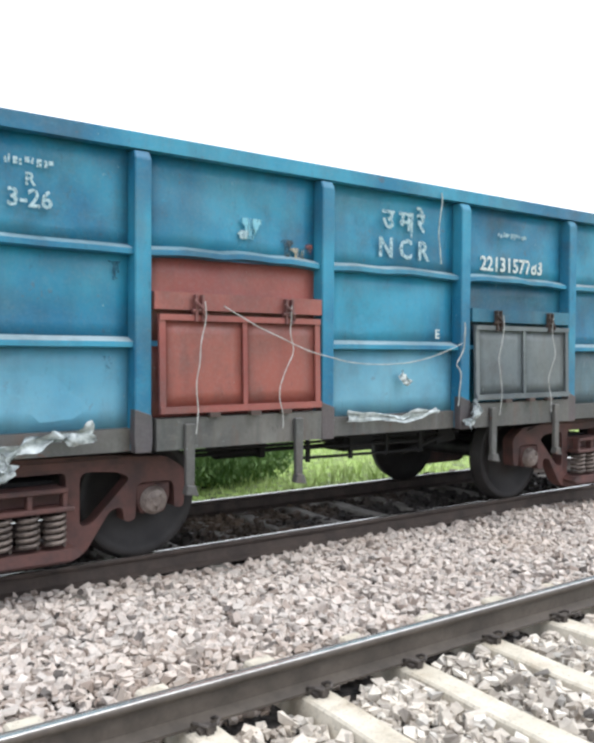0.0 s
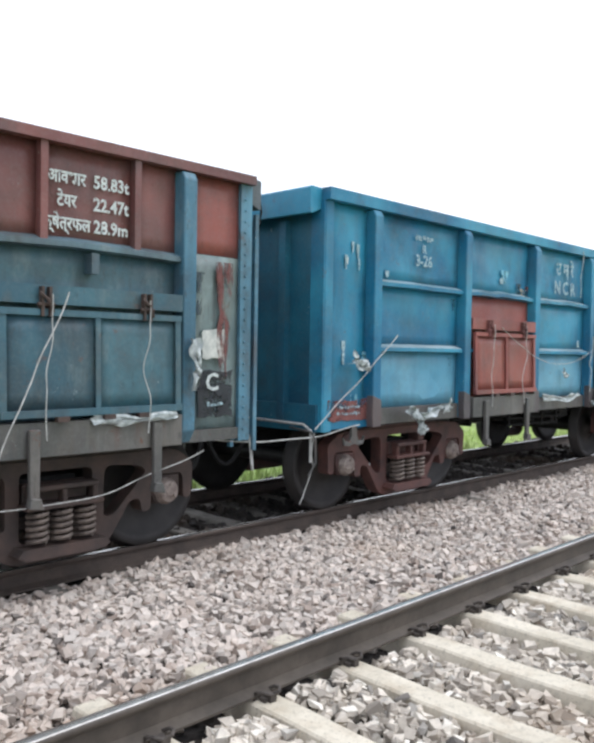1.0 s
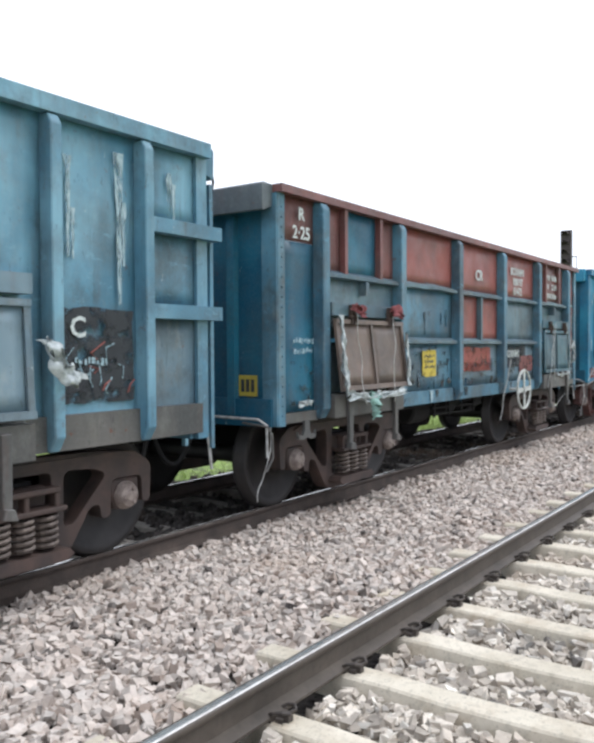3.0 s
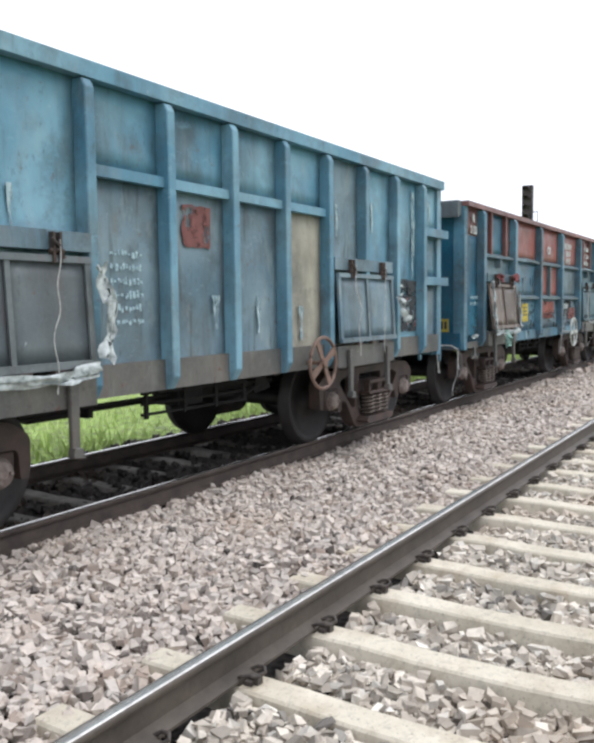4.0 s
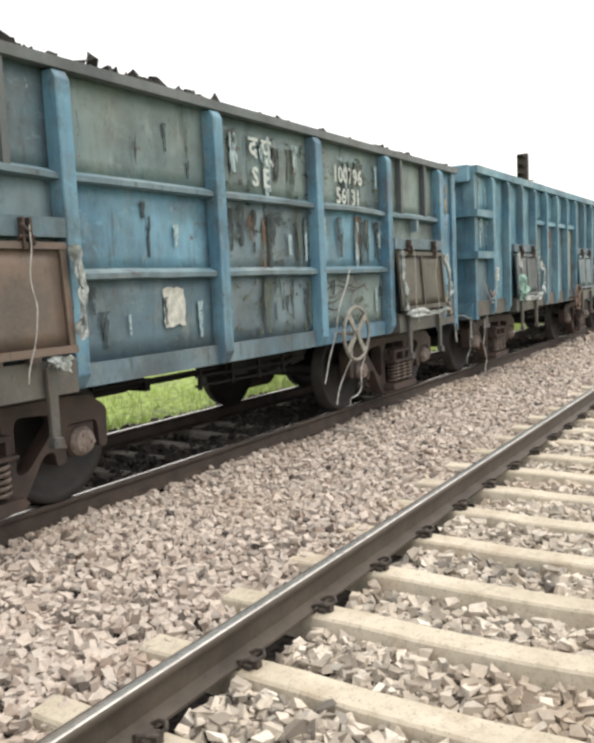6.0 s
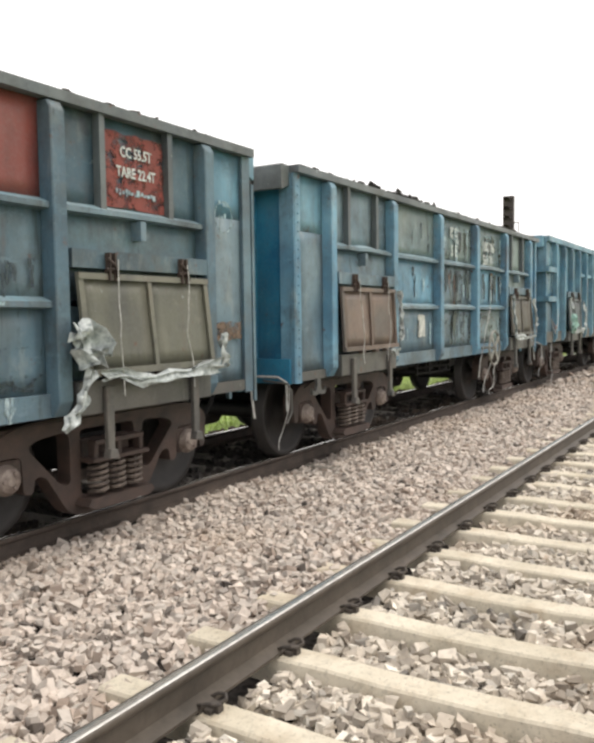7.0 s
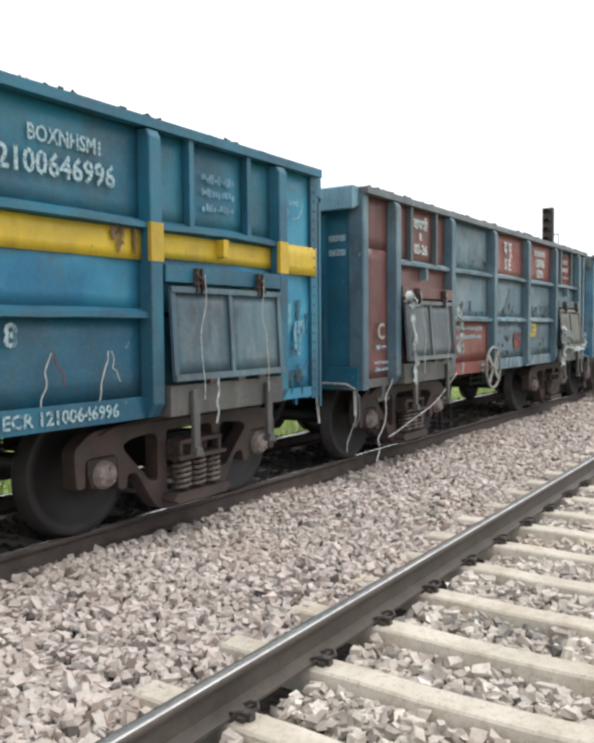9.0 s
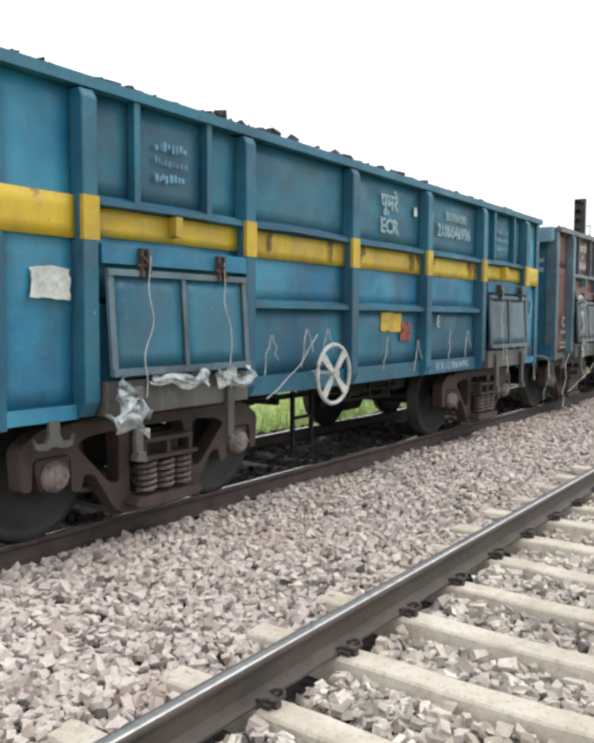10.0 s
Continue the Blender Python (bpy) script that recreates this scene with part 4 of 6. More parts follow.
def shell(w, top, cols, ribs=STAN, low=1.10, end_mat=None, chord=None, stan=None, rail_mat=None, sole=None, rivets=True, deep=0.115, end_chord=None, tank=False):
    """What every open wagon has: end walls, far side, floor, underframe, top chord, corner posts and headstocks."""
    end_mat, chord, sole = end_mat or cols, chord or cols, sole or cols
    ct = top - deep
    boxed("top_chord", (-END - 0.02, END + 0.02, YR - 0.01, YP + 0.06, ct, top), chord, w, "", 0.042 if deep > 0.1 else 0.014)
    boxed("top_chord", (-END - 0.02, END + 0.02, -YP - 0.06, -YR + 0.01, ct, top), chord, w, "", 0.02)
    boxed("far_side", (-END, END, -YP - 0.01, -YP + 0.005, low - 0.12, ct), cols, w, "", 0)
    for x in ribs:
        boxed("far_stanchion", (x - 0.07, x + 0.07, -YP + 0.005, -YS, 0.95, ct), cols, w, "", 0)
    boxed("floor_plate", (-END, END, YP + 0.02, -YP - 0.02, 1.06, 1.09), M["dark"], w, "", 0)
    for s in (-1, 1):
        x = s * END
        boxed("end_wall", (min(x, x - s * 0.012), max(x, x - s * 0.012), YP + 0.02, -YP - 0.02, 1.0, ct), end_mat, w, "", 0)
        bm = bmesh.new()
        prism(bm, [(x - s * 0.03, top - 0.004), (x + s * 0.16, top + 0.004), (x + s * 0.18, top - 0.012), (x + s * 0.175, top - 0.25), (x + s * 0.155, top - 0.255), (x + s * 0.02, top - 0.20), (x - s * 0.03, top - 0.20)], YR + 0.10, -YR - 0.10)
        bmesh.ops.recalc_face_normals(bm, faces=bm.faces)
        bevel(bm, 0.005)
        part("end_chord", bm, end_chord or chord, w)
        for y in (-0.95, -0.32, 0.32, 0.95):
            boxed("end_rib", (min(x, x + s * 0.075), max(x, x + s * 0.075), y - 0.045, y + 0.045, 1.0, top - 0.27), end_mat, w, "", 0.008)
        for sy in (-1, 1):
            bm = bmesh.new()
            box(bm, min(x - s * 0.10, x + s * 0.012), max(x - s * 0.10, x + s * 0.012), min(sy * 1.44, sy * 1.475), max(sy * 1.44, sy * 1.475), 0.90, ct)
            box(bm, min(x, x + s * 0.03), max(x, x + s * 0.03), min(sy * 1.30, sy * 1.470), max(sy * 1.30, sy * 1.470), 0.904, ct - 0.004)
            if rivets and sy < 0:
                for i in range(22):
                    z = 1.0 + i * 0.093
                    lathe(bm, [(-1.475, 0.013), (-1.485, 0.009), (-1.487, 0.0)], x - s * 0.05, z, 6)
            bmesh.ops.recalc_face_normals(bm, faces=bm.faces)
            part("corner_post", bm, stan or cols, w)
        boxed("headstock", (min(x - s * 0.14, x + s * 0.06), max(x - s * 0.14, x + s * 0.06), -1.42, 1.42, 0.90, 1.16), end_mat, w, "", 0.01)
        bm = bmesh.new()
        box(bm, min(x - s * 0.4, x + s * 0.34), max(x - s * 0.4, x + s * 0.34), -0.10, 0.10, 0.86, 1.06)
        box(bm, min(x + s * 0.28, x + s * 0.50), max(x + s * 0.28, x + s * 0.50), -0.20, 0.16, 0.82, 1.10)
        box(bm, min(x + s * 0.06, x + s * 0.16), max(x + s * 0.06, x + s * 0.16), -0.22, 0.22, 0.80, 1.12)
        bevel(bm, 0.03)
        part("coupler", bm, M["dark"], w, "greasy knuckle coupler")
        strand("brake_hose", sag((x + s * 0.05, -0.45, 0.86), (x + s * 0.46, -0.30, 0.78), 0.32, 9), 0.024, M["dark"], w, "", 7)
        strand("uncoupling_lever", [(x + s * 0.06, -0.25, 1.0), (x + s * 0.10, -0.6, 0.98), (x + s * 0.10, -1.30, 0.97), (x + s * 0.10, -1.40, 0.92), (x + s * 0.12, -1.42, 0.62)], 0.014, M["wire"], w, "", 6)
    for y in (-1.42, -1.12):
        boxed("end_ladder_stile", (END + 0.10, END + 0.14, y - 0.02, y + 0.02, 0.80, top - 0.3), stan or cols, w, "", 0)
    for i in range(7):
        boxed("end_ladder_rung", (END + 0.105, END + 0.13, -1.40, -1.14, 0.95 + 0.28 * i, 0.972 + 0.28 * i), stan or cols, w, "", 0)
    strand("grab_handle", [(END + 0.11, -1.36, top - 0.18), (END + 0.2, -1.38, top - 0.16), (END + 0.22, -1.38, top - 0.26), (END + 0.2, -1.38, top - 0.36), (END + 0.03, -1.38, top - 0.38)], 0.012, M["dark"], w)
    bm = bmesh.new()
    prism(bm, [(-4.50, 0.93), (-4.50, 0.84), (-4.53, 0.79), (-4.59, 0.79), (-4.62, 0.83), (-4.60, 0.755), (-4.53, 0.745), (-4.46, 0.765), (-4.39, 0.745), (-4.32, 0.755), (-4.30, 0.83), (-4.33, 0.79), (-4.39, 0.79), (-4.42, 0.84), (-4.42, 0.93)][::-1], YP - 0.05, YP - 0.02)
    bmesh.ops.recalc_face_normals(bm, faces=bm.faces)
    part("rope_hook", bm, M["sole"], w)
    strand("chain", sag((-END - 0.03, -1.40, 0.95), (-END - 0.2, -1.36, 0.22), 0.06, 8, 0.12, top * 9), 0.0055, M["wire"], w)
    strand("brake_pipe", [(-END - 0.08, -1.1, 0.93), (-END - 0.12, -1.42, 0.91), (-END - 0.10, -1.46, 0.84), (-END - 0.09, -1.46, 0.62), (-END - 0.16, -1.44, 0.5)], 0.012, M["sole"], w, "", 7)
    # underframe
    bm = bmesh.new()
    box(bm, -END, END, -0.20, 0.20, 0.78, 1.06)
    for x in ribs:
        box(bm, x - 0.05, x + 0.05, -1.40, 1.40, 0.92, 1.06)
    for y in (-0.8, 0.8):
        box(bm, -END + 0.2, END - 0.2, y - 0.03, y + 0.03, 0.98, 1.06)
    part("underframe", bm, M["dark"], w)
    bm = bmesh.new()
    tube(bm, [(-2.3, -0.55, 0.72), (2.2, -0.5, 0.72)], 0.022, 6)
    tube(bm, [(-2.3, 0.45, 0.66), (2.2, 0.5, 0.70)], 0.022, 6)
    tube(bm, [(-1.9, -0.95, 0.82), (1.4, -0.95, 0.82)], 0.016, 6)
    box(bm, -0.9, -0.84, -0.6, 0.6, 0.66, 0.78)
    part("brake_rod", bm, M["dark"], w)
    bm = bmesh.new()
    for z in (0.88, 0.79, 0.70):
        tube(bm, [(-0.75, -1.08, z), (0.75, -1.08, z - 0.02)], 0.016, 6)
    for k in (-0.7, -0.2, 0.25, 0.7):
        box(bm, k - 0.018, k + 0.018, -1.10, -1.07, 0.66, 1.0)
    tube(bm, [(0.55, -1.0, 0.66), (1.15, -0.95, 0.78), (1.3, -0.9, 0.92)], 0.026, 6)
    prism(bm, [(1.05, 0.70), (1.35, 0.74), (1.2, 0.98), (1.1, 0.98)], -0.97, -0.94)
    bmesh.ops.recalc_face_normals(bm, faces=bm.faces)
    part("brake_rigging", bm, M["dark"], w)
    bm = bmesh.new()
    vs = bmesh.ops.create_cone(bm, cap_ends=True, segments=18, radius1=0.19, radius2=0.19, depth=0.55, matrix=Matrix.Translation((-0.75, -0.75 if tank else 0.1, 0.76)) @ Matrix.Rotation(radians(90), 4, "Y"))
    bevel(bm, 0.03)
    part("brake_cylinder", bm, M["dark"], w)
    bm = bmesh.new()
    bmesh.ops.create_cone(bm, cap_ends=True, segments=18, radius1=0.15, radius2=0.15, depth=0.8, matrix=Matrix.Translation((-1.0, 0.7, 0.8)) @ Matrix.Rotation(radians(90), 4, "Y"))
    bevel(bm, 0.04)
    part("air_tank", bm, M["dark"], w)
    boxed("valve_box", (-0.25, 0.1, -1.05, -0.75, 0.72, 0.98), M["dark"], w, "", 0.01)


def stanchion(w, x, ct, mat, foot=0.93, wide=0.14, low_mat=None):
    """A pressed upright with a sloped head and a tapered foot."""
    bm = bmesh.new()
    h = wide / 2
    secs = [(foot, YP - 0.06, 0.95), (foot + 0.10, YS, 1.0), (ct - 0.07, YS, 1.0), (ct - 0.01, YS + 0.035, 0.97)]
    rings = [[bm.verts.new(c) for c in ((x - h * k, YP, z), (x - h * k * 0.9, y, z), (x + h * k * 0.9, y, z), (x + h * k, YP, z))] for z, y, k in secs]
    for a, b in zip(rings, rings[1:]):
        for i in range(3):
            bm.faces.new((a[i], a[i + 1], b[i + 1], b[i]))
    bm.faces.new(rings[0][::-1]), bm.faces.new(rings[-1])
    bmesh.ops.recalc_face_normals(bm, faces=bm.faces)
    bevel(bm, 0.008, 25)
    part("stanchion", bm, mat, w)
    if low_mat:
        bm = bmesh.new()
        prism(bm, [(x - h * 1.05, foot + 0.10), (x - h * 0.9, foot - 0.01), (x + h * 0.9, foot - 0.01), (x + h * 1.05, foot + 0.10), (x + h * 0.98, foot + 0.26), (x - h * 0.98, foot + 0.31)], YS - 0.006, YP - 0.04)
        bmesh.ops.recalc_face_normals(bm, faces=bm.faces)
        bevel(bm, 0.006)
        part("stanchion_foot", bm, low_mat, w)


def rib(w, x, z0, z1, mat, wide=0.055):
    boxed("rib", (x - wide / 2, x + wide / 2, YR + 0.015, YP, z0, z1), mat, w)


def bent_rail(w, x0, x1, z, mat, sag_=0.0, seed=0, h=0.045, worn=False):
    """A horizontal side rail, slightly knocked out of line; worn gives it a paler, lit-looking top."""
    bm = bmesh.new()
    n, rings = 10, []
    for i in range(n + 1):
        u = i / n
        x = x0 + (x1 - x0) * u
        d = sag_ * math.sin(math.pi * u) * (0.6 + noise.noise((u * 4, seed, 0)))
        y = YR + 0.02 * sag_ * noise.noise((u * 3, seed, 7))
        rings.append([bm.verts.new(c) for c in ((x, YP, z + d - h), (x, y, z + d - h * 0.75), (x, y, z + d + h * 0.1), (x, YP, z + d + h * 0.9))])
    for a, b in zip(rings, rings[1:]):
        for i in range(3):
            bm.faces.new((a[i], b[i], b[i + 1], a[i + 1])).material_index = 1 if i == 2 else 0
    bm.faces.new(rings[0]), bm.faces.new(rings[-1][::-1])
    bmesh.ops.recalc_face_normals(bm, faces=bm.faces)
    part("side_rail", bm, mat, w).data.materials.append(M["lit_scuff"] if worn else mat)


ROWS = {"U": (2.405, 3.06), "M": (1.735, 2.365), "L": (1.10, 1.695)}


def panel(w, x0, x1, z0, z1, mat, amp=0.02, seed=0.0):
    bm = bmesh.new()
    sheet(bm, x0, x1, z0, z1, YP, max(3, int((x1 - x0) * 7)), max(3, int((z1 - z0) * 8)), amp, 0.014, seed)
    part("side_panel", bm, mat, w)


def wagon(label, top, bays, stan, rail_mat, chord, sole, doors, end_mat, steel, back, seed, ribs_in=(1, 5), low=1.10, deep=0.075, end_chord=None):
    """An open goods wagon with six stanchions a side. bays: paint for row and bay, e.g. 'U1'; 'U', 'M', 'L' and 'E' are the defaults."""
    w = tagged(new("open_wagon"), label, "wagon", "wagons of the goods train")
    shell(w, top, back, end_mat=end_mat, chord=chord, stan=stan, sole=sole, deep=deep, end_chord=end_chord, rivets=seed not in (1, 4), tank=seed == 2)
    ct = top - deep
    for i, x in enumerate(STAN):
        stanchion(w, x, ct, stan, low_mat=M["footsteel"] if seed == 1 else None)
    edges = [-END + 0.10] + STAN + [END - 0.10]
    for b in range(7):
        x0, x1 = edges[b] + (0.05 if b else 0), edges[b + 1] - (0.05 if b < 6 else 0)
        if b in (0, 6):
            zs = (1.02, bays.get("Z%d" % b, 2.5), ct)
            if "U%d" % b not in bays and "L%d" % b not in bays:
                panel(w, x0 - 0.02, x1 + 0.02, zs[0], zs[2], bays["E"], 0.035, seed + b)
                boxed("sole_bar", (x0, x1, YP - 0.03, YP + 0.05, 0.92, 1.018), bays["E"], w)
                continue
            panel(w, x0, x1, zs[0], zs[1] - 0.002, bays.get("L%d" % b, bays["E"]), 0.03, seed + b)
            panel(w, x0, x1, zs[1] + 0.002, zs[2], bays.get("U%d" % b, bays["E"]), 0.03, seed + b + 0.5)
            boxed("sole_bar", (x0, x1, YP - 0.03, YP + 0.05, 0.92, 1.018), sole, w)
            continue
        for r, (z0, z1) in ROWS.items():
            if r == "U":
                z1 = ct
            if r == "L" and b in doors:
                panel(w, x0, x1, z0, z1, doors[b][1], 0.01, seed + b)
                continue
            mt = bays.get(r + str(b), bays[r])
            if isinstance(mt, tuple):
                n = len(mt)
                for i, m1 in enumerate(mt):
                    cut = (0, 0.26, 0.74, 1) if n == 3 else (0, 0.5, 1)
                    a, c = x0 + (x1 - x0) * cut[i], x0 + (x1 - x0) * cut[i + 1]
                    panel(w, a, c, z0, z1, m1, 0.012, seed + b * 3 + i)
                    if i:
                        rib(w, a, z0, z1, rail_mat if r == "M" else chord)
            else:
                panel(w, x0, x1, z0, z1, mt, 0.045 if seed == 1 else 0.03, seed + b * 3 + ord(r))
        knock = 0.045 if seed == 1 and b in (2, 4) else 0.03 if (seed + b) % 3 == 1 else 0.008
        bent_rail(w, x0, x1, 2.39, rail_mat, knock, seed + b, worn=seed in (1, 3, 4))
        if b not in doors:
            bent_rail(w, x0, x1, 1.72, rail_mat, 0.006, seed + b + 9, worn=seed in (1, 3, 4))
            boxed("sole_bar", (x0 - 0.02, x1 + 0.02, YP - 0.035, YP + 0.05, 0.93, 1.096), bays.get("S%d" % b, sole), w)
        else:
            d = doors[b]
            door(w, x0 + 0.06, x1 - 0.06, d[0], d[1], seed=seed * 7 + b, tilt=d[2], rim=d[3] if len(d) > 3 else None, iron=d[4] if len(d) > 4 else None)
            if b in ribs_in:
                boxed("stub", ((x0 + x1) / 2 - 0.03, (x0 + x1) / 2 + 0.03, YR - 0.02, YP, 2.20, 2.345), rail_mat, w)
    bogie(w, -BC, steel[0], steel[1])
    bogie(w, BC, steel[0], steel[1])
    return w


def drip(w, x, z, length, wide, mat, seed, y=YP - 0.003):
    """A thin uneven run of paint or dirt down a side sheet."""
    rnd = random.Random(seed)
    left, right = [], []
    for i in range(8):
        u = i / 7
        h = wide * 0.95 * (1 - 0.6 * u) * rnd.uniform(0.5, 1.2)
        c = x + wide * 0.1 * rnd.uniform(-1, 1)
        left.append((c - h, z - 1.15 * length * u))
        right.append((c + h, z - 1.15 * length * u))
    bm = bmesh.new()
    prism(bm, left + right[::-1], y - 0.022, y - 0.016)
    bmesh.ops.recalc_face_normals(bm, faces=bm.faces)
    key = next((k for k in STREAK if M[k] is mat), None)
    part("paint_run", bm, STREAK[key] if key else mat, w)


def wrag(w, pts, width, mat, seed, name="plastic_scrap", label=""):
    bm = bmesh.new()
    rag(bm, pts, width, seed)
    part(name, bm, mat, w, label)


b_ = M
# wagon A: bright blue, rusty red flap door
wa = wagon("bright blue steel open wagon with a red flap door", 3.225,
           {"U": b_["blue"], "M": b_["blue"], "L": b_["cyan"], "E": b_["blue"], "M2": b_["red"], "M4": b_["deep"], "L5": b_["grime"], "S1": b_["sole"]},
           b_["blue"], b_["blue"], b_["blue"], b_["sole"], {2: (b_["orange"], b_["red"], 0.02, b_["red"], b_["maroon"]), 4: (b_["grey"], b_["deep"], 0.02)}, b_["deep"], (b_["frame_red"], "red"), b_["deep"], 1, ribs_in=(), deep=0.115)
lettering("उ म रे", 0.10, 2.86, 0.25, YP - 0.03, wa, b_["faded"])
lettering("N C R", 0.10, 2.60, 0.25, YP - 0.03, wa, b_["faded"], 0.95)
lettering("2213157783", 1.62, 2.55, 0.20, YP - 0.03, wa, b_["white"], 0.98)
bars(1.62, 2.86, 0.45, 0.09, YP - 0.03, wa, b_["white"], 1, 3)
bars(-3.3, 2.92, 0.34, 0.1, YP - 0.03, wa, b_["white"], 1, 4)
lettering("R", -3.3, 2.80, 0.12, YP - 0.03, wa, b_["faded"])
lettering("3-26", -3.3, 2.67, 0.17, YP - 0.03, wa, b_["faded"])
lettering("E", 0.52, 1.83, 0.12, YP - 0.05, wa, b_["white"])
sign_plate(wa, -4.86, -4.25, 1.0, 1.2, b_["maroon"], YP - 0.02, 2, "red painted panel with worn white marks")
bars(-4.55, 1.1, 0.36, 0.13, YP - 0.05, wa, b_["white"], 2, 8)
wrag(wa, [(-4.6, -1.56, 1.62), (-4.5, -1.58, 1.56), (-4.4, -1.58, 1.54)], 0.12, b_["plastic"], 3)
wrag(wa, [(-3.75, -1.6, 1.08), (-3.5, -1.62, 0.98), (-3.2, -1.6, 1.08), (-2.9, -1.58, 1.10)], 0.12, b_["plastic"], 4, label="torn grey plastic sheeting")
wrag(wa, [(-3.62, -1.6, 1.05), (-3.55, -1.64, 0.92), (-3.5, -1.62, 0.82)], 0.14, b_["plastic"], 5)
wrag(wa, [(-0.6, -1.52, 1.11), (0.0, -1.55, 1.06), (0.5, -1.53, 1.11)], 0.07, b_["plastic"], 6)
wrag(wa, [(0.05, -1.49, 1.46), (0.14, -1.5, 1.36)], 0.10, b_["white"], 7)
wrag(wa, [(0.95, -1.6, 1.2), (0.9, -1.63, 1.05), (0.8, -1.6, 0.96)], 0.1, b_["plastic"], 8)
strand("rope", sag((-3.95, -1.62, 1.85), (-5.05, -1.5, 0.94), 0.02, 12, 0.05, 3), 0.011, b_["wire"], wa)
strand("rope", sag((-1.9, -1.64, 2.0), (-0.7, -1.62, 1.58), 0.05, 12, 0.03, 5), 0.009, b_["wire"], wa)
strand("rope", sag((-0.7, -1.62, 1.58), (0.75, -1.6, 1.75), 0.10, 12, 0.03, 6), 0.007, b_["wire"], wa)
strand("rope", sag((0.78, -1.6, 1.95), (0.7, -1.6, 1.15), 0.0, 10, 0.2, 7), 0.012, b_["wire"], wa)
strand("rope", sag((-4.4, -1.5, 0.95), (-6.1, -1.3, 0.9), 0.06, 12, 0.08, 8), 0.013, b_["wire"], wa)
strand("rope", sag((0.5, -1.55, 3.16), (0.55, -1.5, 2.5), 0.0, 8, 0.06, 9), 0.012, b_["plastic"], wa)

for x, zt, ln, wdt, mt in ((-1.55, 2.72, 0.14, 0.10, "cyan"), (-1.2, 2.58, 0.12, 0.06, "grime"), (-1.08, 2.52, 0.08, 0.11, "cream"), (-1.62, 2.62, 0.06, 0.07, "faded"), (-0.98, 2.56, 0.07, 0.05, "orange"), (-4.6, 2.62, 0.12, 0.018, "faded"), (-4.5, 2.76, 0.1, 0.02, "faded"), (-4.42, 2.74, 0.12, 0.03, "faded"), (-4.4, 2.6, 0.1, 0.02, "faded"),
                       (-4.58, 2.6, 0.06, 0.02, "white"), (-3.95, 2.52, 0.06, 0.05, "faded"), (-4.62, 1.78, 0.2, 0.03, "faded"), (-4.3, 1.68, 0.15, 0.05, "cyan"), (-2.75, 1.62, 0.08, 0.04, "deep"), (-2.7, 2.3, 0.12, 0.05, "deep"), (0.2, 2.95, 0.2, 0.02, "faded"), (-4.45, 1.25, 0.2, 0.06, "cyan")):
    drip(wa, x, zt, ln, wdt, b_[mt], int(abs(x * 100)))

# wagon B: oxide red top row, blue uprights
wb = wagon("oxide red and blue steel open wagon with a brown flap door", 3.155,
           {"U": b_["red"], "M": b_["grime"], "L": b_["grime"], "E": b_["deep"], "U1": (b_["maroon"], b_["deep"], b_["maroon"]), "U5": (b_["maroon"], b_["maroon"], b_["maroon"]),
            "U0": b_["maroon"], "Z0": 2.66, "M1": b_["grime"], "M2": b_["steelblue"], "M5": b_["darkteal"], "M3": (b_["red"], b_["red"]), "L2": b_["steelblue"], "L3": b_["worn"], "L4": b_["worn"], "U6": b_["red"], "Z6": 2.45, "L6": b_["moss"], "S2": b_["steelblue"], "S3": b_["steelblue"], "S4": b_["steelblue"]},
           b_["steelblue"], b_["grime"], b_["maroon"], b_["sole"], {1: (b_["brown"], b_["grime"], 0.09), 5: (b_["darkteal"], b_["darkteal"], 0.02)}, b_["deep"], (b_["frame"], "brown"), b_["deep"], 2, end_chord=b_["grey"])
lettering("R", -4.52, 2.92, 0.17, YP - 0.035, wb, b_["white"])
lettering("2·25", -4.52, 2.74, 0.17, YP - 0.035, wb, b_["white"])
lettering("CR", 0.0, 2.66, 0.21, YP - 0.03, wb, b_["white"])
lettering("BOXNM1", 1.62, 2.83, 0.17, YP - 0.03, wb, b_["white"], 0.92)
lettering("100197", 1.62, 2.67, 0.17, YP - 0.03, wb, b_["white"], 0.92)
lettering("61472", 1.62, 2.52, 0.17, YP - 0.03, wb, b_["white"], 0.92)
sign_plate(wb, 1.05, 2.0, 1.32, 1.66, b_["black"], YP, 6)
sign_plate(wb, 1.72, 2.35, 1.25, 1.5, b_["maroon"], YP - 0.004, 7)
lettering("BOXNM1", 1.38, 1.53, 0.16, YP - 0.03, wb, b_["white"], 0.95)
bars(-4.5, 1.66, 0.34, 0.2, YP - 0.035, wb, b_["white"], 2, 9)
for z, t1 in ((2.86, "58.83t"), (2.70, "22.47t"), (2.54, "28.9m")):
    lettering(t1, 3.53, z, 0.13, YP - 0.03, wb, b_["white"], 0.9)
    lettering({2.86: "आवभार", 2.70: "टेयर", 2.54: "क्षेत्रफल"}[z], 3.17, z, 0.125, YP - 0.03, wb, b_["white"], 0.8)
sign_plate(wb, -1.84, -1.44, 1.27, 1.6, b_["sign"], YP, 8, "yellow painted notice")
bars(-1.64, 1.46, 0.28, 0.2, YP - 0.022, wb, b_["black"], 3, 10)
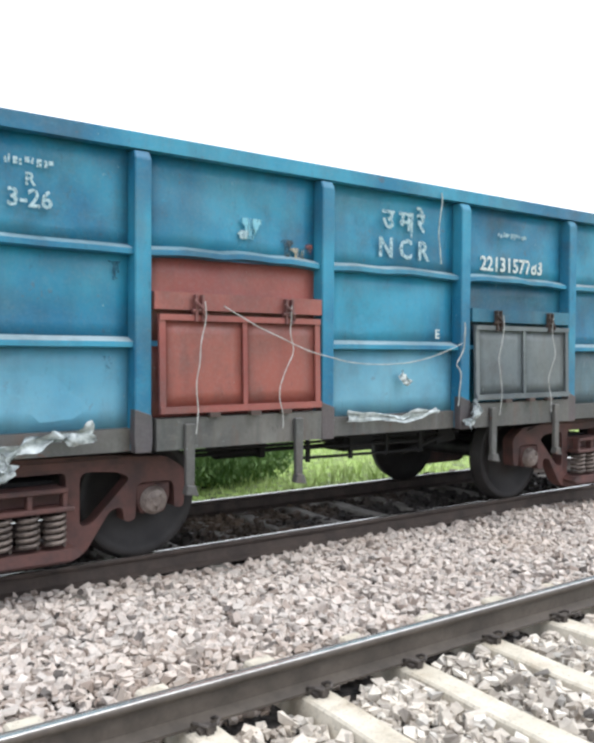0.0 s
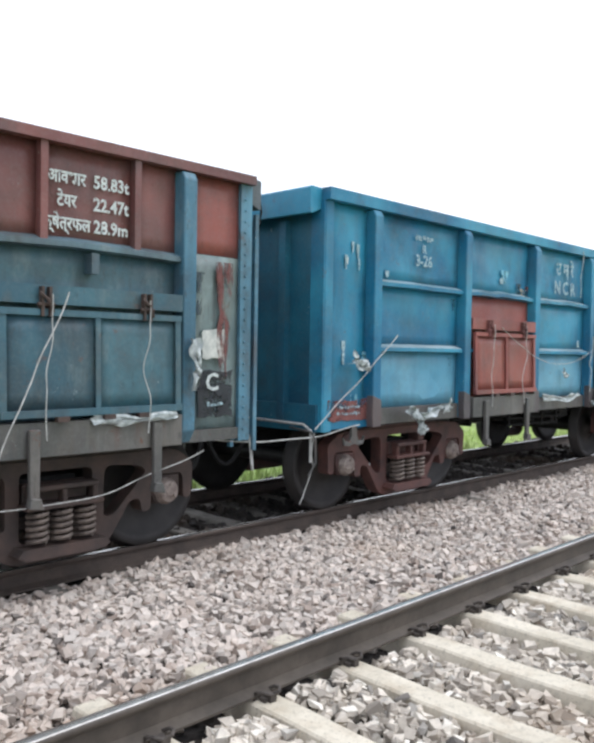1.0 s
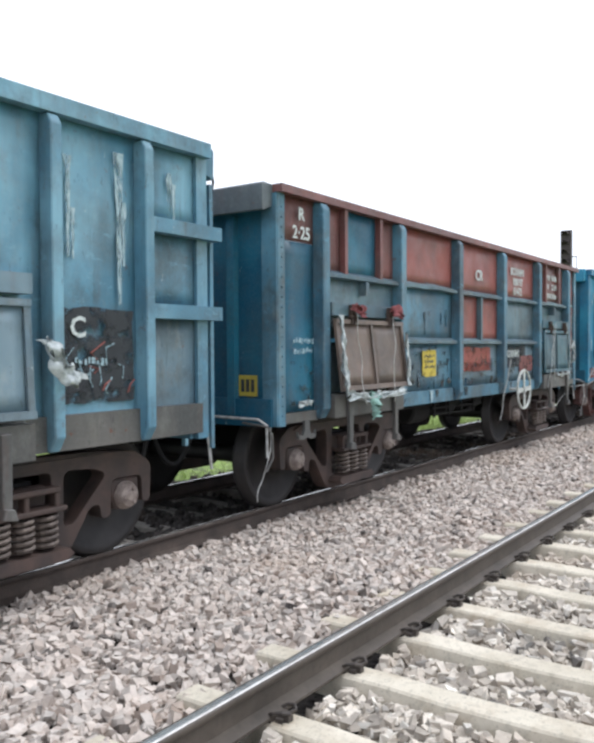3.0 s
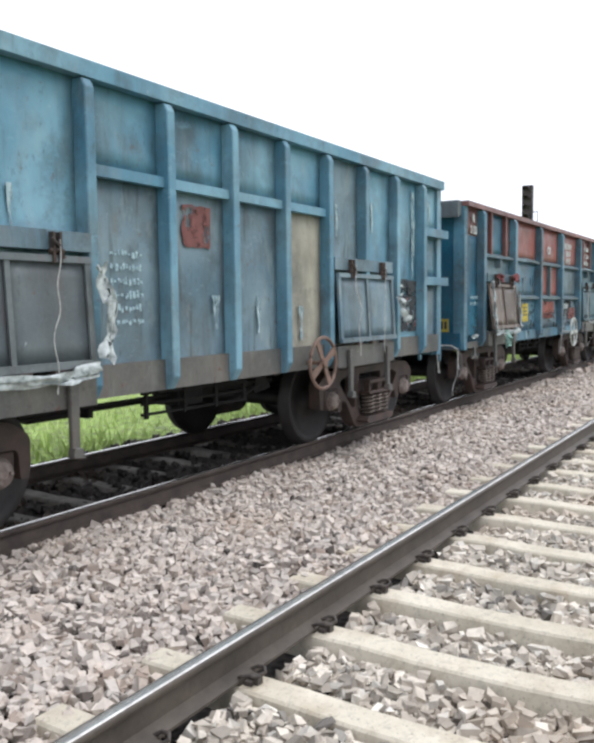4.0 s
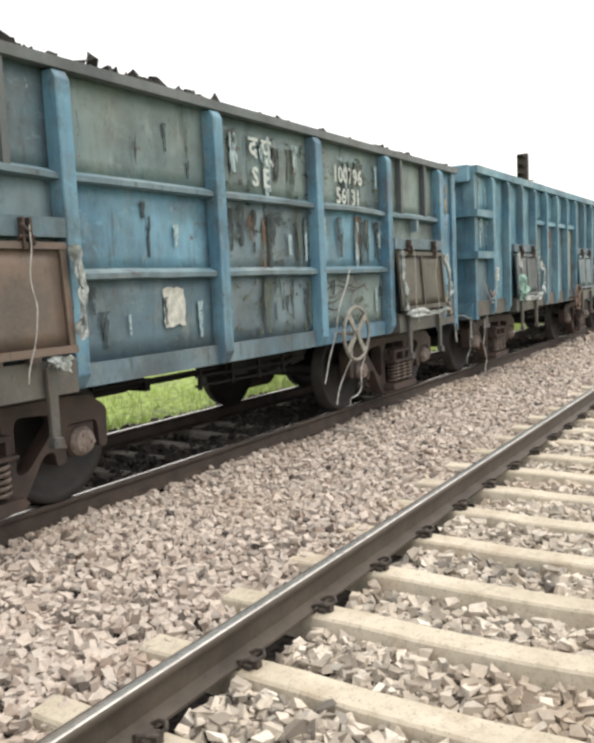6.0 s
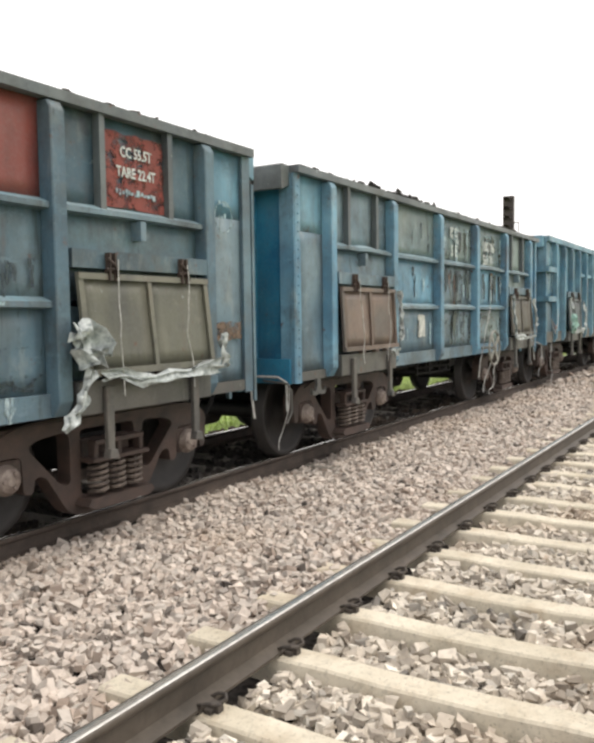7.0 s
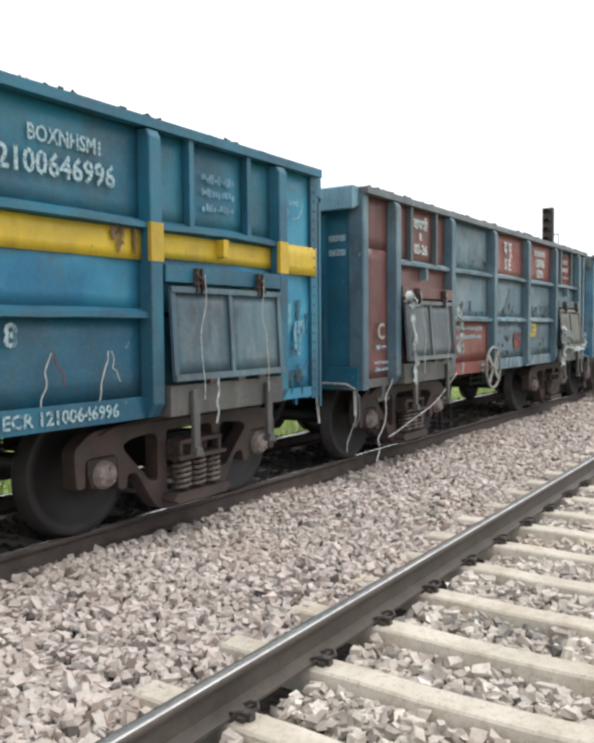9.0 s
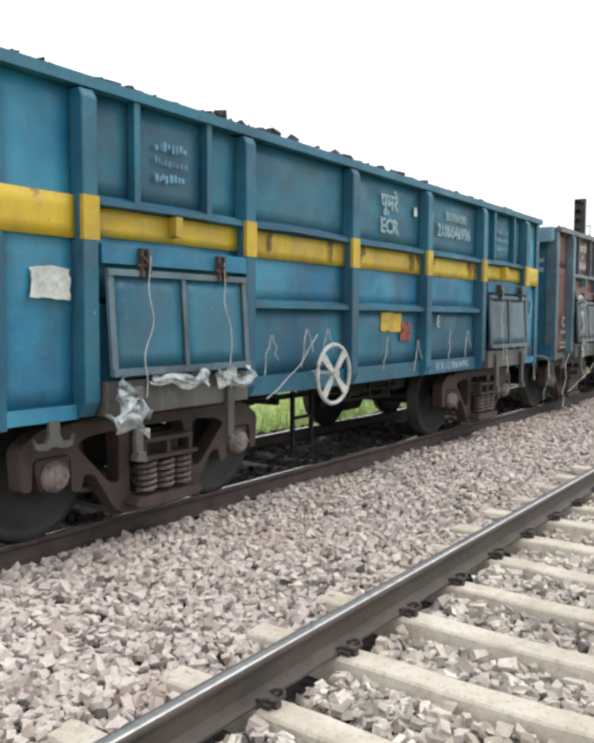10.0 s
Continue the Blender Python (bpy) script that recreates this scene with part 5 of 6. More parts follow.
sign_plate(wb, -0.6, 0.45, 1.3, 1.64, b_["orange"], YP, 9)
sign_plate(wb, 4.36, 4.72, 1.12, 1.5, b_["black"], YP - 0.01, 10)
lettering("C", 4.5, 1.40, 0.2, YP - 0.04, wb, b_["white"])
bars(4.55, 1.22, 0.2, 0.08, YP - 0.04, wb, b_["white"], 1, 11)
sign_plate(wb, 4.40, 4.64, 1.60, 1.84, b_["paper"], YP - 0.01, 12, "white paper label")
hand_wheel(wb, 1.25, 0.98, 0.295, b_["handwheel"], 4, -1.70, 0.05)
for pts, wd, sd in (([(-4.06, -1.62, 1.95), (-4.08, -1.66, 1.7), (-4.06, -1.68, 1.4), (-4.05, -1.69, 1.15)], 0.08, 11), ([(-2.62, -1.62, 1.8), (-2.63, -1.66, 1.5), (-2.68, -1.69, 1.2)], 0.07, 12), ([(-4.0, -1.68, 1.15), (-3.6, -1.7, 1.12), (-3.3, -1.7, 1.14), (-2.8, -1.7, 1.15)], 0.10, 13)):
    wrag(wb, pts, wd, b_["plastic"], sd, label="torn white plastic sheeting")
wrag(wb, [(-3.55, -1.68, 1.16), (-3.5, -1.71, 1.02), (-3.52, -1.68, 0.9)], 0.16, b_["tealrag"], 14)
wrag(wb, [(-4.6, -1.5, 1.1), (-4.42, -1.51, 1.1)], 0.07, b_["plastic"], 15)
for k in (0.22, 0.78):
    wrag(wb, [(-4.08 + 1.5 * k - 0.1, -1.64, 2.06), (-4.08 + 1.5 * k + 0.12, -1.66, 1.99)], 0.12, b_["redcloth"], 16 + int(k * 10), "cloth_scrap")
wrag(wb, [(4.2, -1.6, 1.75), (4.22, -1.64, 1.55), (4.2, -1.62, 1.35)], 0.08, b_["plastic"], 19)
wrag(wb, [(3.3, -1.6, 1.17), (3.7, -1.62, 1.15), (4.05, -1.6, 1.18)], 0.07, b_["plastic"], 20)
strand("rope", sag((0.95, -1.6, 1.45), (0.55, -1.58, 0.55), 0.0, 10, 0.06, 10), 0.012, b_["wire"], wb)
strand("rope", sag((3.1, -1.64, 2.05), (2.6, -1.66, 0.95), 0.0, 10, 0.1, 11), 0.01, b_["wire"], wb)
strand("rope", sag((2.5, -1.6, 0.62), (4.4, -1.5, 0.85), 0.12, 12, 0.1, 12), 0.008, b_["wire"], wb)

boxed("notice", (-END - 0.012, -END - 0.004, -1.22, -1.0, 1.18, 1.38), b_["sign"], wb, "small yellow notice on the end wall", 0.002)
for i in range(3):
    boxed("notice_mark", (-END - 0.016, -END - 0.0125, -1.19 + 0.06 * i, -1.15 + 0.06 * i, 1.22, 1.34), b_["black"], wb, "", 0)

for k in range(30):
    rnd_ = random.Random(2000 + k)
    bx, zt = rnd_.choice(((-1.68, 1.5), (-1.68, 2.2), (-1.68, 1.4), (0.0, 1.3), (1.68, 1.6), (0.0, 1.62)))
    drip(wb, bx + rnd_.uniform(-0.72, 0.72), zt - rnd_.uniform(0, 0.15), rnd_.uniform(0.08, 0.25), rnd_.uniform(0.012, 0.035), b_[rnd_.choice(("grime", "grime", "deep", "mud"))], k, YP + 0.006)
for k in range(10):
    rnd_ = random.Random(2100 + k)
    drip(wb, rnd_.uniform(-2.3, 2.3), 1.09, rnd_.uniform(0.06, 0.13), rnd_.uniform(0.02, 0.06), b_[rnd_.choice(("run", "grime", "mud"))], k, YP - 0.024 - 0.0002 * k)
drip(wb, 4.62, 2.4, 0.85, 0.10, b_["maroon"], 5, YP - 0.012)
drip(wb, 4.36, 2.3, 0.3, 0.05, b_["grime"], 6, YP - 0.012)

for k, (x0, x1, z0, z1, mt) in enumerate(((-2.42, -0.95, 1.11, 1.34, "mud"), (-2.42, -1.0, 1.36, 1.66, "grime"), (-0.74, 0.76, 1.11, 1.42, "mud"), (-0.5, 0.7, 1.36, 1.60, "olive"), (0.94, 2.42, 1.11, 1.66, "grime"), (-4.75, -4.3, 1.05, 1.5, "grime"))):
    sign_plate(wb, x0, x1, z0, z1, b_[mt], YP + 0.002 - 0.001 * k, 80 + k)

# wagon D: weathered grey green
wd_ = wagon("weathered grey green and blue steel open wagon", 3.156,
            {"U": b_["moss"], "M": b_["moss"], "L": b_["moss"], "E": b_["slate"], "U1": (b_["worn"], b_["worn"], b_["worn"]), "U5": (b_["moss"], b_["moss"], b_["moss"]), "M2": b_["sky"], "M3": b_["worn"], "M4": b_["sky"], "L2": b_["worn"], "L3": b_["worn"],
             "M1": b_["worn"], "M5": b_["moss"], "L6": b_["sky"], "U6": b_["sky"], "L0": b_["worn"], "S2": b_["worn"], "S3": b_["worn"], "S4": b_["sky"]},
            b_["sky"], b_["worn"], b_["grey"], b_["sole"], {1: (b_["brown"], b_["worn"], 0.04), 5: (b_["mud"], b_["worn"], 0.05)}, b_["blue"], (b_["frame"], "brown"), b_["slate"], 3)
lettering("100796", 1.62, 2.75, 0.24, YP - 0.03, wd_, b_["white"], 0.95)
lettering("56131", 1.62, 2.52, 0.24, YP - 0.03, wd_, b_["white"], 0.95)
bars(1.62, 2.93, 0.45, 0.08, YP - 0.03, wd_, b_["white"], 1, 13)
lettering("द पू", -0.1, 2.85, 0.26, YP - 0.03, wd_, b_["white"])
lettering("S E", -0.1, 2.58, 0.24, YP - 0.03, wd_, b_["white"])
hand_wheel(wd_, 1.25, 1.03, 0.285, b_["greywheel"], 4, -1.70, 0.7)
for pts, sd in (([(2.62, -1.62, 1.95), (2.60, -1.66, 1.6), (2.62, -1.68, 1.2)], 21), ([(4.12, -1.62, 1.9), (4.16, -1.66, 1.5), (4.1, -1.68, 1.2)], 22), ([(2.7, -1.66, 1.17), (3.4, -1.68, 1.14), (4.1, -1.66, 1.17)], 23), ([(-2.6, -1.62, 1.9), (-2.56, -1.64, 1.6), (-2.62, -1.66, 1.3)], 24), ([(-2.9, -1.66, 1.17), (-2.75, -1.68, 1.13)], 25)):
    wrag(wd_, pts, 0.09, b_["plastic"], sd, label="torn white plastic sheeting")
sign_plate(wd_, 4.3, 4.42, 1.1, 1.55, b_["maroon"], YP - 0.01, 14)
sign_plate(wd_, -1.55, -1.3, 1.3, 1.6, b_["paper"], YP, 15, "white paper label")
strand("rope", sag((1.35, -1.6, 1.75), (0.7, -1.6, 0.55), 0.0, 12, 0.08, 13), 0.013, b_["wire"], wd_)
strand("rope", sag((1.3, -1.62, 1.2), (0.9, -1.62, 0.3), 0.0, 12, 0.25, 14), 0.013, b_["wire"], wd_)
strand("rope", sag((1.6, -1.62, 0.75), (1.2, -1.62, 0.25), 0.0, 12, 0.3, 15), 0.013, b_["wire"], wd_)

for k in range(46):
    rnd_ = random.Random(1200 + k)
    bx, zt = rnd_.choice(((0.0, 2.33), (0.0, 2.33), (1.68, 2.33), (1.68, 2.33), (0.0, 2.98), (1.68, 2.98), (0.0, 1.66)))
    drip(wd_, bx + rnd_.uniform(-0.7, 0.7), zt - rnd_.uniform(0, 0.12), rnd_.uniform(0.18, 0.48), rnd_.uniform(0.03, 0.10), b_[rnd_.choice(("grime", "brown", "run", "black", "moss"))], k, YP - 0.002 - 0.0002 * k)
for k in range(7):
    rnd_ = random.Random(77 + k)
    zt, xa = 1.2 + 0.065 * k, 0.95 + rnd_.uniform(0, 0.35)
    xb = xa + rnd_.uniform(0.4, 0.9)
    lift = rnd_.uniform(-0.1, 0.2)
    strand("crease", [(xa + (xb - xa) * i / 8, YP - 0.012, zt + lift * (i / 8) ** 2 + 0.03 * math.sin(i * 0.9 + k)) for i in range(9)], 0.006, b_["mud"] if k % 3 else b_["olive"], wd_, "", 4)
sign_plate(wd_, 4.3, 4.36, 1.62, 2.95, b_["brown"], YP - 0.012, 26)
for k, (x, zt, ln) in enumerate(((4.5, 1.35, 0.25), (4.62, 1.28, 0.2), (4.72, 1.3, 0.25), (4.42, 1.12, 0.1), (4.56, 2.9, 0.5))):
    drip(wd_, x, zt, ln, 0.07, b_["brown"] if k % 2 else b_["cream"], 60 + k, YP - 0.012)

for k, (x0, x1, z0, z1, mt) in enumerate(((-0.75, 0.75, 1.12, 1.68, "olive"), (0.92, 2.42, 1.12, 1.68, "olive"), (0.92, 2.42, 2.44, 2.98, "olive"), (-0.75, 0.75, 2.44, 2.98, "grime"), (-0.75, 0.75, 1.76, 2.34, "grime"), (4.34, 4.76, 1.1, 1.6, "mud"))):
    sign_plate(wd_, x0, x1, z0, z1, b_[mt], YP + 0.002 - 0.001 * k, 90 + k)

# wagon E: red and grey
we = wagon("grey blue steel open wagon with oxide red panels", 3.163,
           {"U": b_["red"], "M": b_["worn"], "L": b_["worn"], "E": b_["worn"], "U1": (b_["maroon"], b_["maroon"], b_["maroon"]), "M1": b_["maroon"], "U0": b_["maroon"], "L0": b_["maroon"], "U2": b_["grime"], "L2": b_["orange"], "U5": (b_["grime"], b_["grime"], b_["grime"]),
            "M5": b_["grime"], "U6": b_["slate"], "L6": b_["worn"], "S2": b_["red"], "S3": b_["worn"], "S4": b_["worn"]},
           b_["tealgrey"], b_["worn"], b_["grey"], b_["sole"], {1: (b_["grey"], b_["maroon"], 0.06), 5: (b_["olive"], b_["grime"], 0.08)}, b_["deep"], (b_["frame"], "brown"), b_["grime"], 4, end_chord=b_["slate"])
lettering("द पू", -0.05, 2.87, 0.26, YP - 0.03, we, b_["white"])
lettering("S E", -0.05, 2.60, 0.25, YP - 0.03, we, b_["white"])
lettering("BOXNHSM1", 1.70, 2.90, 0.14, YP - 0.03, we, b_["white"], 0.85)
lettering("120706", 1.70, 2.73, 0.20, YP - 0.03, we, b_["white"], 0.92)
lettering("13791", 1.70, 2.54, 0.19, YP - 0.03, we, b_["white"], 0.92)
sign_plate(we, 3.05, 3.70, 2.44, 3.0, b_["red"], YP, 16)
strand("chalk_ring", [(4.5 + 0.13 * math.cos(a), YP - 0.036, 2.50 + 0.14 * math.sin(a)) for a in (2 * math.pi * i / 24 for i in range(25))], 0.005, b_["run"], we, "white chalk ring", 4)
bars(4.5, 2.50, 0.14, 0.09, YP - 0.034, we, b_["white"], 1, 32)
sign_plate(we, 4.32, 4.74, 1.40, 1.56, b_["brown"], YP - 0.012, 33)
for z, t1 in ((2.86, "CC 55.5T"), (2.71, "TARE 22.4T")):
    lettering(t1, 3.38, z, 0.11, YP - 0.03, we, b_["white"], 0.8)
bars(3.38, 2.56, 0.46, 0.09, YP - 0.03, we, b_["white"], 1, 14)
lettering("वापसी", -3.4, 2.89, 0.18, YP - 0.03, we, b_["white"])
lettering("R", -3.4, 2.74, 0.13, YP - 0.03, we, b_["white"])
lettering("02-26", -3.4, 2.58, 0.17, YP - 0.03, we, b_["white"])
lettering("C", -4.5, 1.55, 0.26, YP - 0.04, we, b_["cream"])
bars(-4.5, 1.38, 0.24, 0.08, YP - 0.04, we, b_["white"], 1, 15)
bars(-4.5, 1.16, 0.34, 0.16, YP - 0.04, we, b_["white"], 2, 16)
bars(-1.72, 1.52, 1.0, 0.24, YP - 0.03, we, b_["white"], 2, 17)
sign_plate(we, 1.02, 1.52, 1.43, 1.66, b_["sign"], YP, 17, "yellow painted notice")
bars(1.27, 1.55, 0.4, 0.14, YP - 0.022, we, b_["brown"], 2, 18)
sign_plate(we, 0.3, 0.65, 1.26, 1.5, b_["red"], YP, 18)
bars(4.5, 2.62, 0.16, 0.1, YP - 0.04, we, b_["white"], 1, 19)
hand_wheel(we, -1.24, 1.0, 0.30, b_["greywheel"], 4, -1.66, 0.9)
steps(we, -1.5)
for pts, wd, sd in (([(-4.12, -1.64, 1.98), (-4.08, -1.68, 1.82)], 0.18, 31), ([(-4.05, -1.66, 1.75), (-4.05, -1.68, 1.4), (-4.0, -1.69, 1.15), (-4.1, -1.7, 0.95)], 0.08, 32), ([(-2.6, -1.64, 1.85), (-2.56, -1.67, 1.55), (-2.62, -1.69, 1.25)], 0.10, 33), ([(2.5, -1.64, 1.5), (2.62, -1.68, 1.42), (2.66, -1.68, 1.3)], 0.22, 34), ([(2.75, -1.7, 1.2), (3.3, -1.72, 1.16), (4.1, -1.7, 1.2)], 0.12, 35), ([(2.62, -1.68, 1.25), (2.5, -1.7, 1.0), (2.35, -1.68, 0.85)], 0.10, 36), ([(4.2, -1.64, 1.45), (4.22, -1.66, 1.2)], 0.12, 37)):
    wrag(we, pts, wd, b_["plastic"], sd, label="torn white plastic sheeting")
strand("rope", sag((-2.5, -1.6, 0.98), (-4.6, -1.62, 0.35), 0.10, 12, 0.1, 16), 0.012, b_["wire"], we)
strand("rope", sag((-4.35, -1.55, 1.0), (-4.9, -1.62, 0.1), 0.05, 12, 0.2, 17), 0.013, b_["wire"], we)

for z in (2.42, 2.58):
    boxed("end_stripe", (-END - 0.008, -END - 0.003, -1.24, -1.02, z, z + 0.07), b_["faded"], we, "faded white stripe", 0)
    boxed("end_stripe", (-END - 0.008, -END - 0.003, -0.88, -0.40, z, z + 0.07), b_["faded"], we, "faded white stripe", 0)

for k in range(34):
    rnd_ = random.Random(900 + k)
    bx = rnd_.choice((-1.68, 0.0, 0.0, 1.68, 1.68))
    drip(we, bx + rnd_.uniform(-0.72, 0.72), 1.80 + rnd_.uniform(0.0, 0.22), rnd_.uniform(0.05, 0.2), rnd_.uniform(0.015, 0.035), b_["grime"], k)
for k, x in enumerate((-0.62, -0.1, 0.1, 0.42, 0.55, 1.0, 1.3, 1.75, 2.1, -1.2, -2.0)):
    drip(we, x, 1.10, 0.15, 0.06, b_["run"], 300 + k, YP - 0.022)
for k, x in enumerate((-0.5, -0.1, 0.3, 1.2, 1.9)):
    boxed("paint_run", (x, x + 0.16 + 0.05 * (k % 2), YR - 0.003, YR + 0.02, 1.70, 1.722), b_["faded"], we, "", 0)
strand("crack", [(0.1, YP - 0.022, 2.22), (0.0, YP - 0.022, 2.08), (-0.12, YP - 0.022, 1.95), (-0.2, YP - 0.022, 1.84)], 0.008, b_["grime"], we)
for k in range(30):
    rnd_ = random.Random(700 + k)
    x = rnd_.choice((-1.68, 0.0, 1.68)) + rnd_.uniform(-0.72, 0.72)
    drip(wd_, x, rnd_.choice((2.3, 1.66, 2.95)) - rnd_.uniform(0, 0.25), rnd_.uniform(0.08, 0.3), rnd_.uniform(0.015, 0.05), b_["faded"] if k % 3 == 0 else b_["grime"], k)

for k, (x0, x1, z0, z1, mt) in enumerate(((-0.75, 0.75, 1.12, 1.66, "grime"), (0.92, 2.42, 1.12, 1.42, "grime"), (-2.42, -0.95, 2.44, 2.6, "grime"))):
    sign_plate(we, x0, x1, z0, z1, b_[mt], YP + 0.002 - 0.001 * k, 100 + k)

# wagon F: blue with a yellow band
wf = wagon("blue steel open wagon with a yellow band", 3.177,
           {"U": b_["deep"], "M": b_["blue"], "L": b_["deep"], "E": b_["blue"], "U1": (b_["deep"], b_["deep"], b_["deep"]), "U5": (b_["deep"], b_["deep"], b_["deep"]), "S2": b_["deep"], "S3": b_["deep"], "S4": b_["deep"]},
           b_["deep"], b_["deep"], b_["deep"], b_["sole"], {1: (b_["deep"], b_["blue"], 0.05, b_["grime"]), 5: (b_["grime"], b_["deep"], 0.04)}, b_["deep"], (b_["frame"], "brown"), b_["deep"], 5)
edges = [-END + 0.0] + STAN + [END - 0.0]
for b in range(7):
    x0, x1 = edges[b] + (0.07 if b else 0.01), edges[b + 1] - (0.07 if b < 6 else 0.01)
    yy = YP - 0.024 - (0.014 if b in (0, 6) else 0)
    bm = bmesh.new()
    sheet(bm, x0, x1, 2.12 if b not in (1, 5) else 2.15, 2.345 if b not in (0, 6) else 2.40, yy, 10, 3, 0.004, 0.01, b)
    part("yellow_band", bm, b_["yellow"], wf)
for x in (-3.36, 3.36):
    boxed("yellow_band", (x - 0.034, x + 0.034, YR - 0.024, YP - 0.02, 2.2, 2.345), b_["yellow"], wf, "", 0.003)
for x in STAN:
    boxed("yellow_band", (x - 0.067, x + 0.067, YS - 0.005, YS + 0.03, 2.11, 2.40), b_["yellow"], wf)
for k in range(14):
    rnd_ = random.Random(500 + k)
    drip(wf, rnd_.choice((-1.68, 0.0, 0.0, 1.68)) + rnd_.choice((-1, 1)) * rnd_.uniform(0.45, 0.74), 2.345, rnd_.uniform(0.05, 0.2), rnd_.uniform(0.02, 0.05), b_["brown"], k, YP - 0.026)
lettering("पूमरे", 0.0, 2.86, 0.24, YP - 0.03, wf, b_["faded"])
lettering("ECR", 0.0, 2.60, 0.22, YP - 0.03, wf, b_["faded"])
lettering("BOXNHSM1", 1.76, 2.87, 0.15, YP - 0.03, wf, b_["faded"], 0.8)
lettering("2100646996", 1.70, 2.68, 0.215, YP - 0.03, wf, b_["faded"], 0.92)
lettering("8", 1.28, 1.56, 0.22, YP - 0.03, wf, b_["run"])
lettering("ECR 12100646996", 1.68, 1.01, 0.13, YP - 0.045, wf, b_["faded"], 1.0)
bars(3.36, 2.72, 0.42, 0.36, YP - 0.03, wf, b_["sky"], 3, 21)
bars(-3.36, 2.74, 0.34, 0.34, YP - 0.03, wf, b_["sky"], 3, 22)
sign_plate(wf, -0.15, 0.32, 1.46, 1.66, b_["yellow"], YP, 19, "yellow painted patch")
sign_plate(wf, 0.3, 0.55, 1.35, 1.56, b_["orange"], YP, 20)
sign_plate(wf, -4.62, -4.32, 1.72, 1.92, b_["paper"], YP - 0.02, 21, "torn white paper label")
# White squares stand for bright sky seen through holes in the side sheet.
for x in (0.62,):
    boxed("painted_patch", (x - 0.035, x + 0.035, YP - 0.03, YP - 0.024, 2.78, 2.88), b_["white"], wf, "small white square standing for skylight through a hole", 0)
boxed("painted_patch", (1.02, 1.085, YP - 0.03, YP - 0.024, 2.78, 2.88), b_["white"], wf, "small white square standing for skylight through a hole", 0)
strand("chalk_ring", [(4.5 + 0.14 * math.cos(a), YP - 0.036, 2.80 + 0.15 * math.sin(a)) for a in (2 * math.pi * i / 24 for i in range(25))], 0.004, b_["run"], wf, "white chalk ring", 4)
bars(4.5, 2.80, 0.17, 0.09, YP - 0.034, wf, b_["white"], 1, 31)
for k in range(16):
    rnd_ = random.Random(310 + k)
    drip(wf, rnd_.uniform(4.32, 4.75), rnd_.uniform(1.1, 1.9), rnd_.uniform(0.08, 0.3), rnd_.uniform(0.03, 0.07), b_[rnd_.choice(("grime", "darkteal", "deep", "sky"))], k, YP - 0.014 - 0.0002 * k)
hand_wheel(wf, -1.46, 1.08, 0.275, b_["handwheel"], 4, -1.70, 0.85)
steps(wf, -0.98, 0.2)
for pts, wd, sd in (([(-4.05, -1.66, 1.16), (-4.0, -1.7, 1.0), (-4.1, -1.7, 0.86)], 0.26, 41), ([(-3.8, -1.67, 1.17), (-3.4, -1.7, 1.12), (-3.2, -1.68, 1.16)], 0.10, 42), ([(-3.1, -1.67, 1.17), (-2.85, -1.7, 1.1), (-2.65, -1.68, 1.16)], 0.12, 43)):
    wrag(wf, pts, wd, b_["plastic"], sd, label="crumpled white plastic sheeting")
for i, (x, z) in enumerate([(-2.2, 1.45), (-1.65, 1.5), (-1.3, 1.5), (-0.1, 1.4), (0.62, 1.35), (1.55, 1.45), (2.05, 1.45)]):
    strand("rope", sag((x, -1.52, z), (x - 0.1, -1.53, z - 0.35), 0.0, 10, 0.05, 40 + i), 0.010, b_["wire"], wf)
    strand("rope", sag((x + 0.03, -1.52, z), (x + 0.1, -1.53, z - 0.22), 0.02, 8, 0.05, 60 + i), 0.009, b_["redcloth"] if i in (3, 5) else b_["wire"], wf)
strand("rope", sag((-1.5, -1.54, 1.45), (-2.3, -1.55, 0.9), 0.05, 10, 0.06, 50), 0.011, b_["wire"], wf)
strand("rope", sag((3.1, -1.66, 1.2), (3.0, -1.72, 0.85), 0.0, 10, 0.1, 51), 0.016, b_["plastic"], wf)

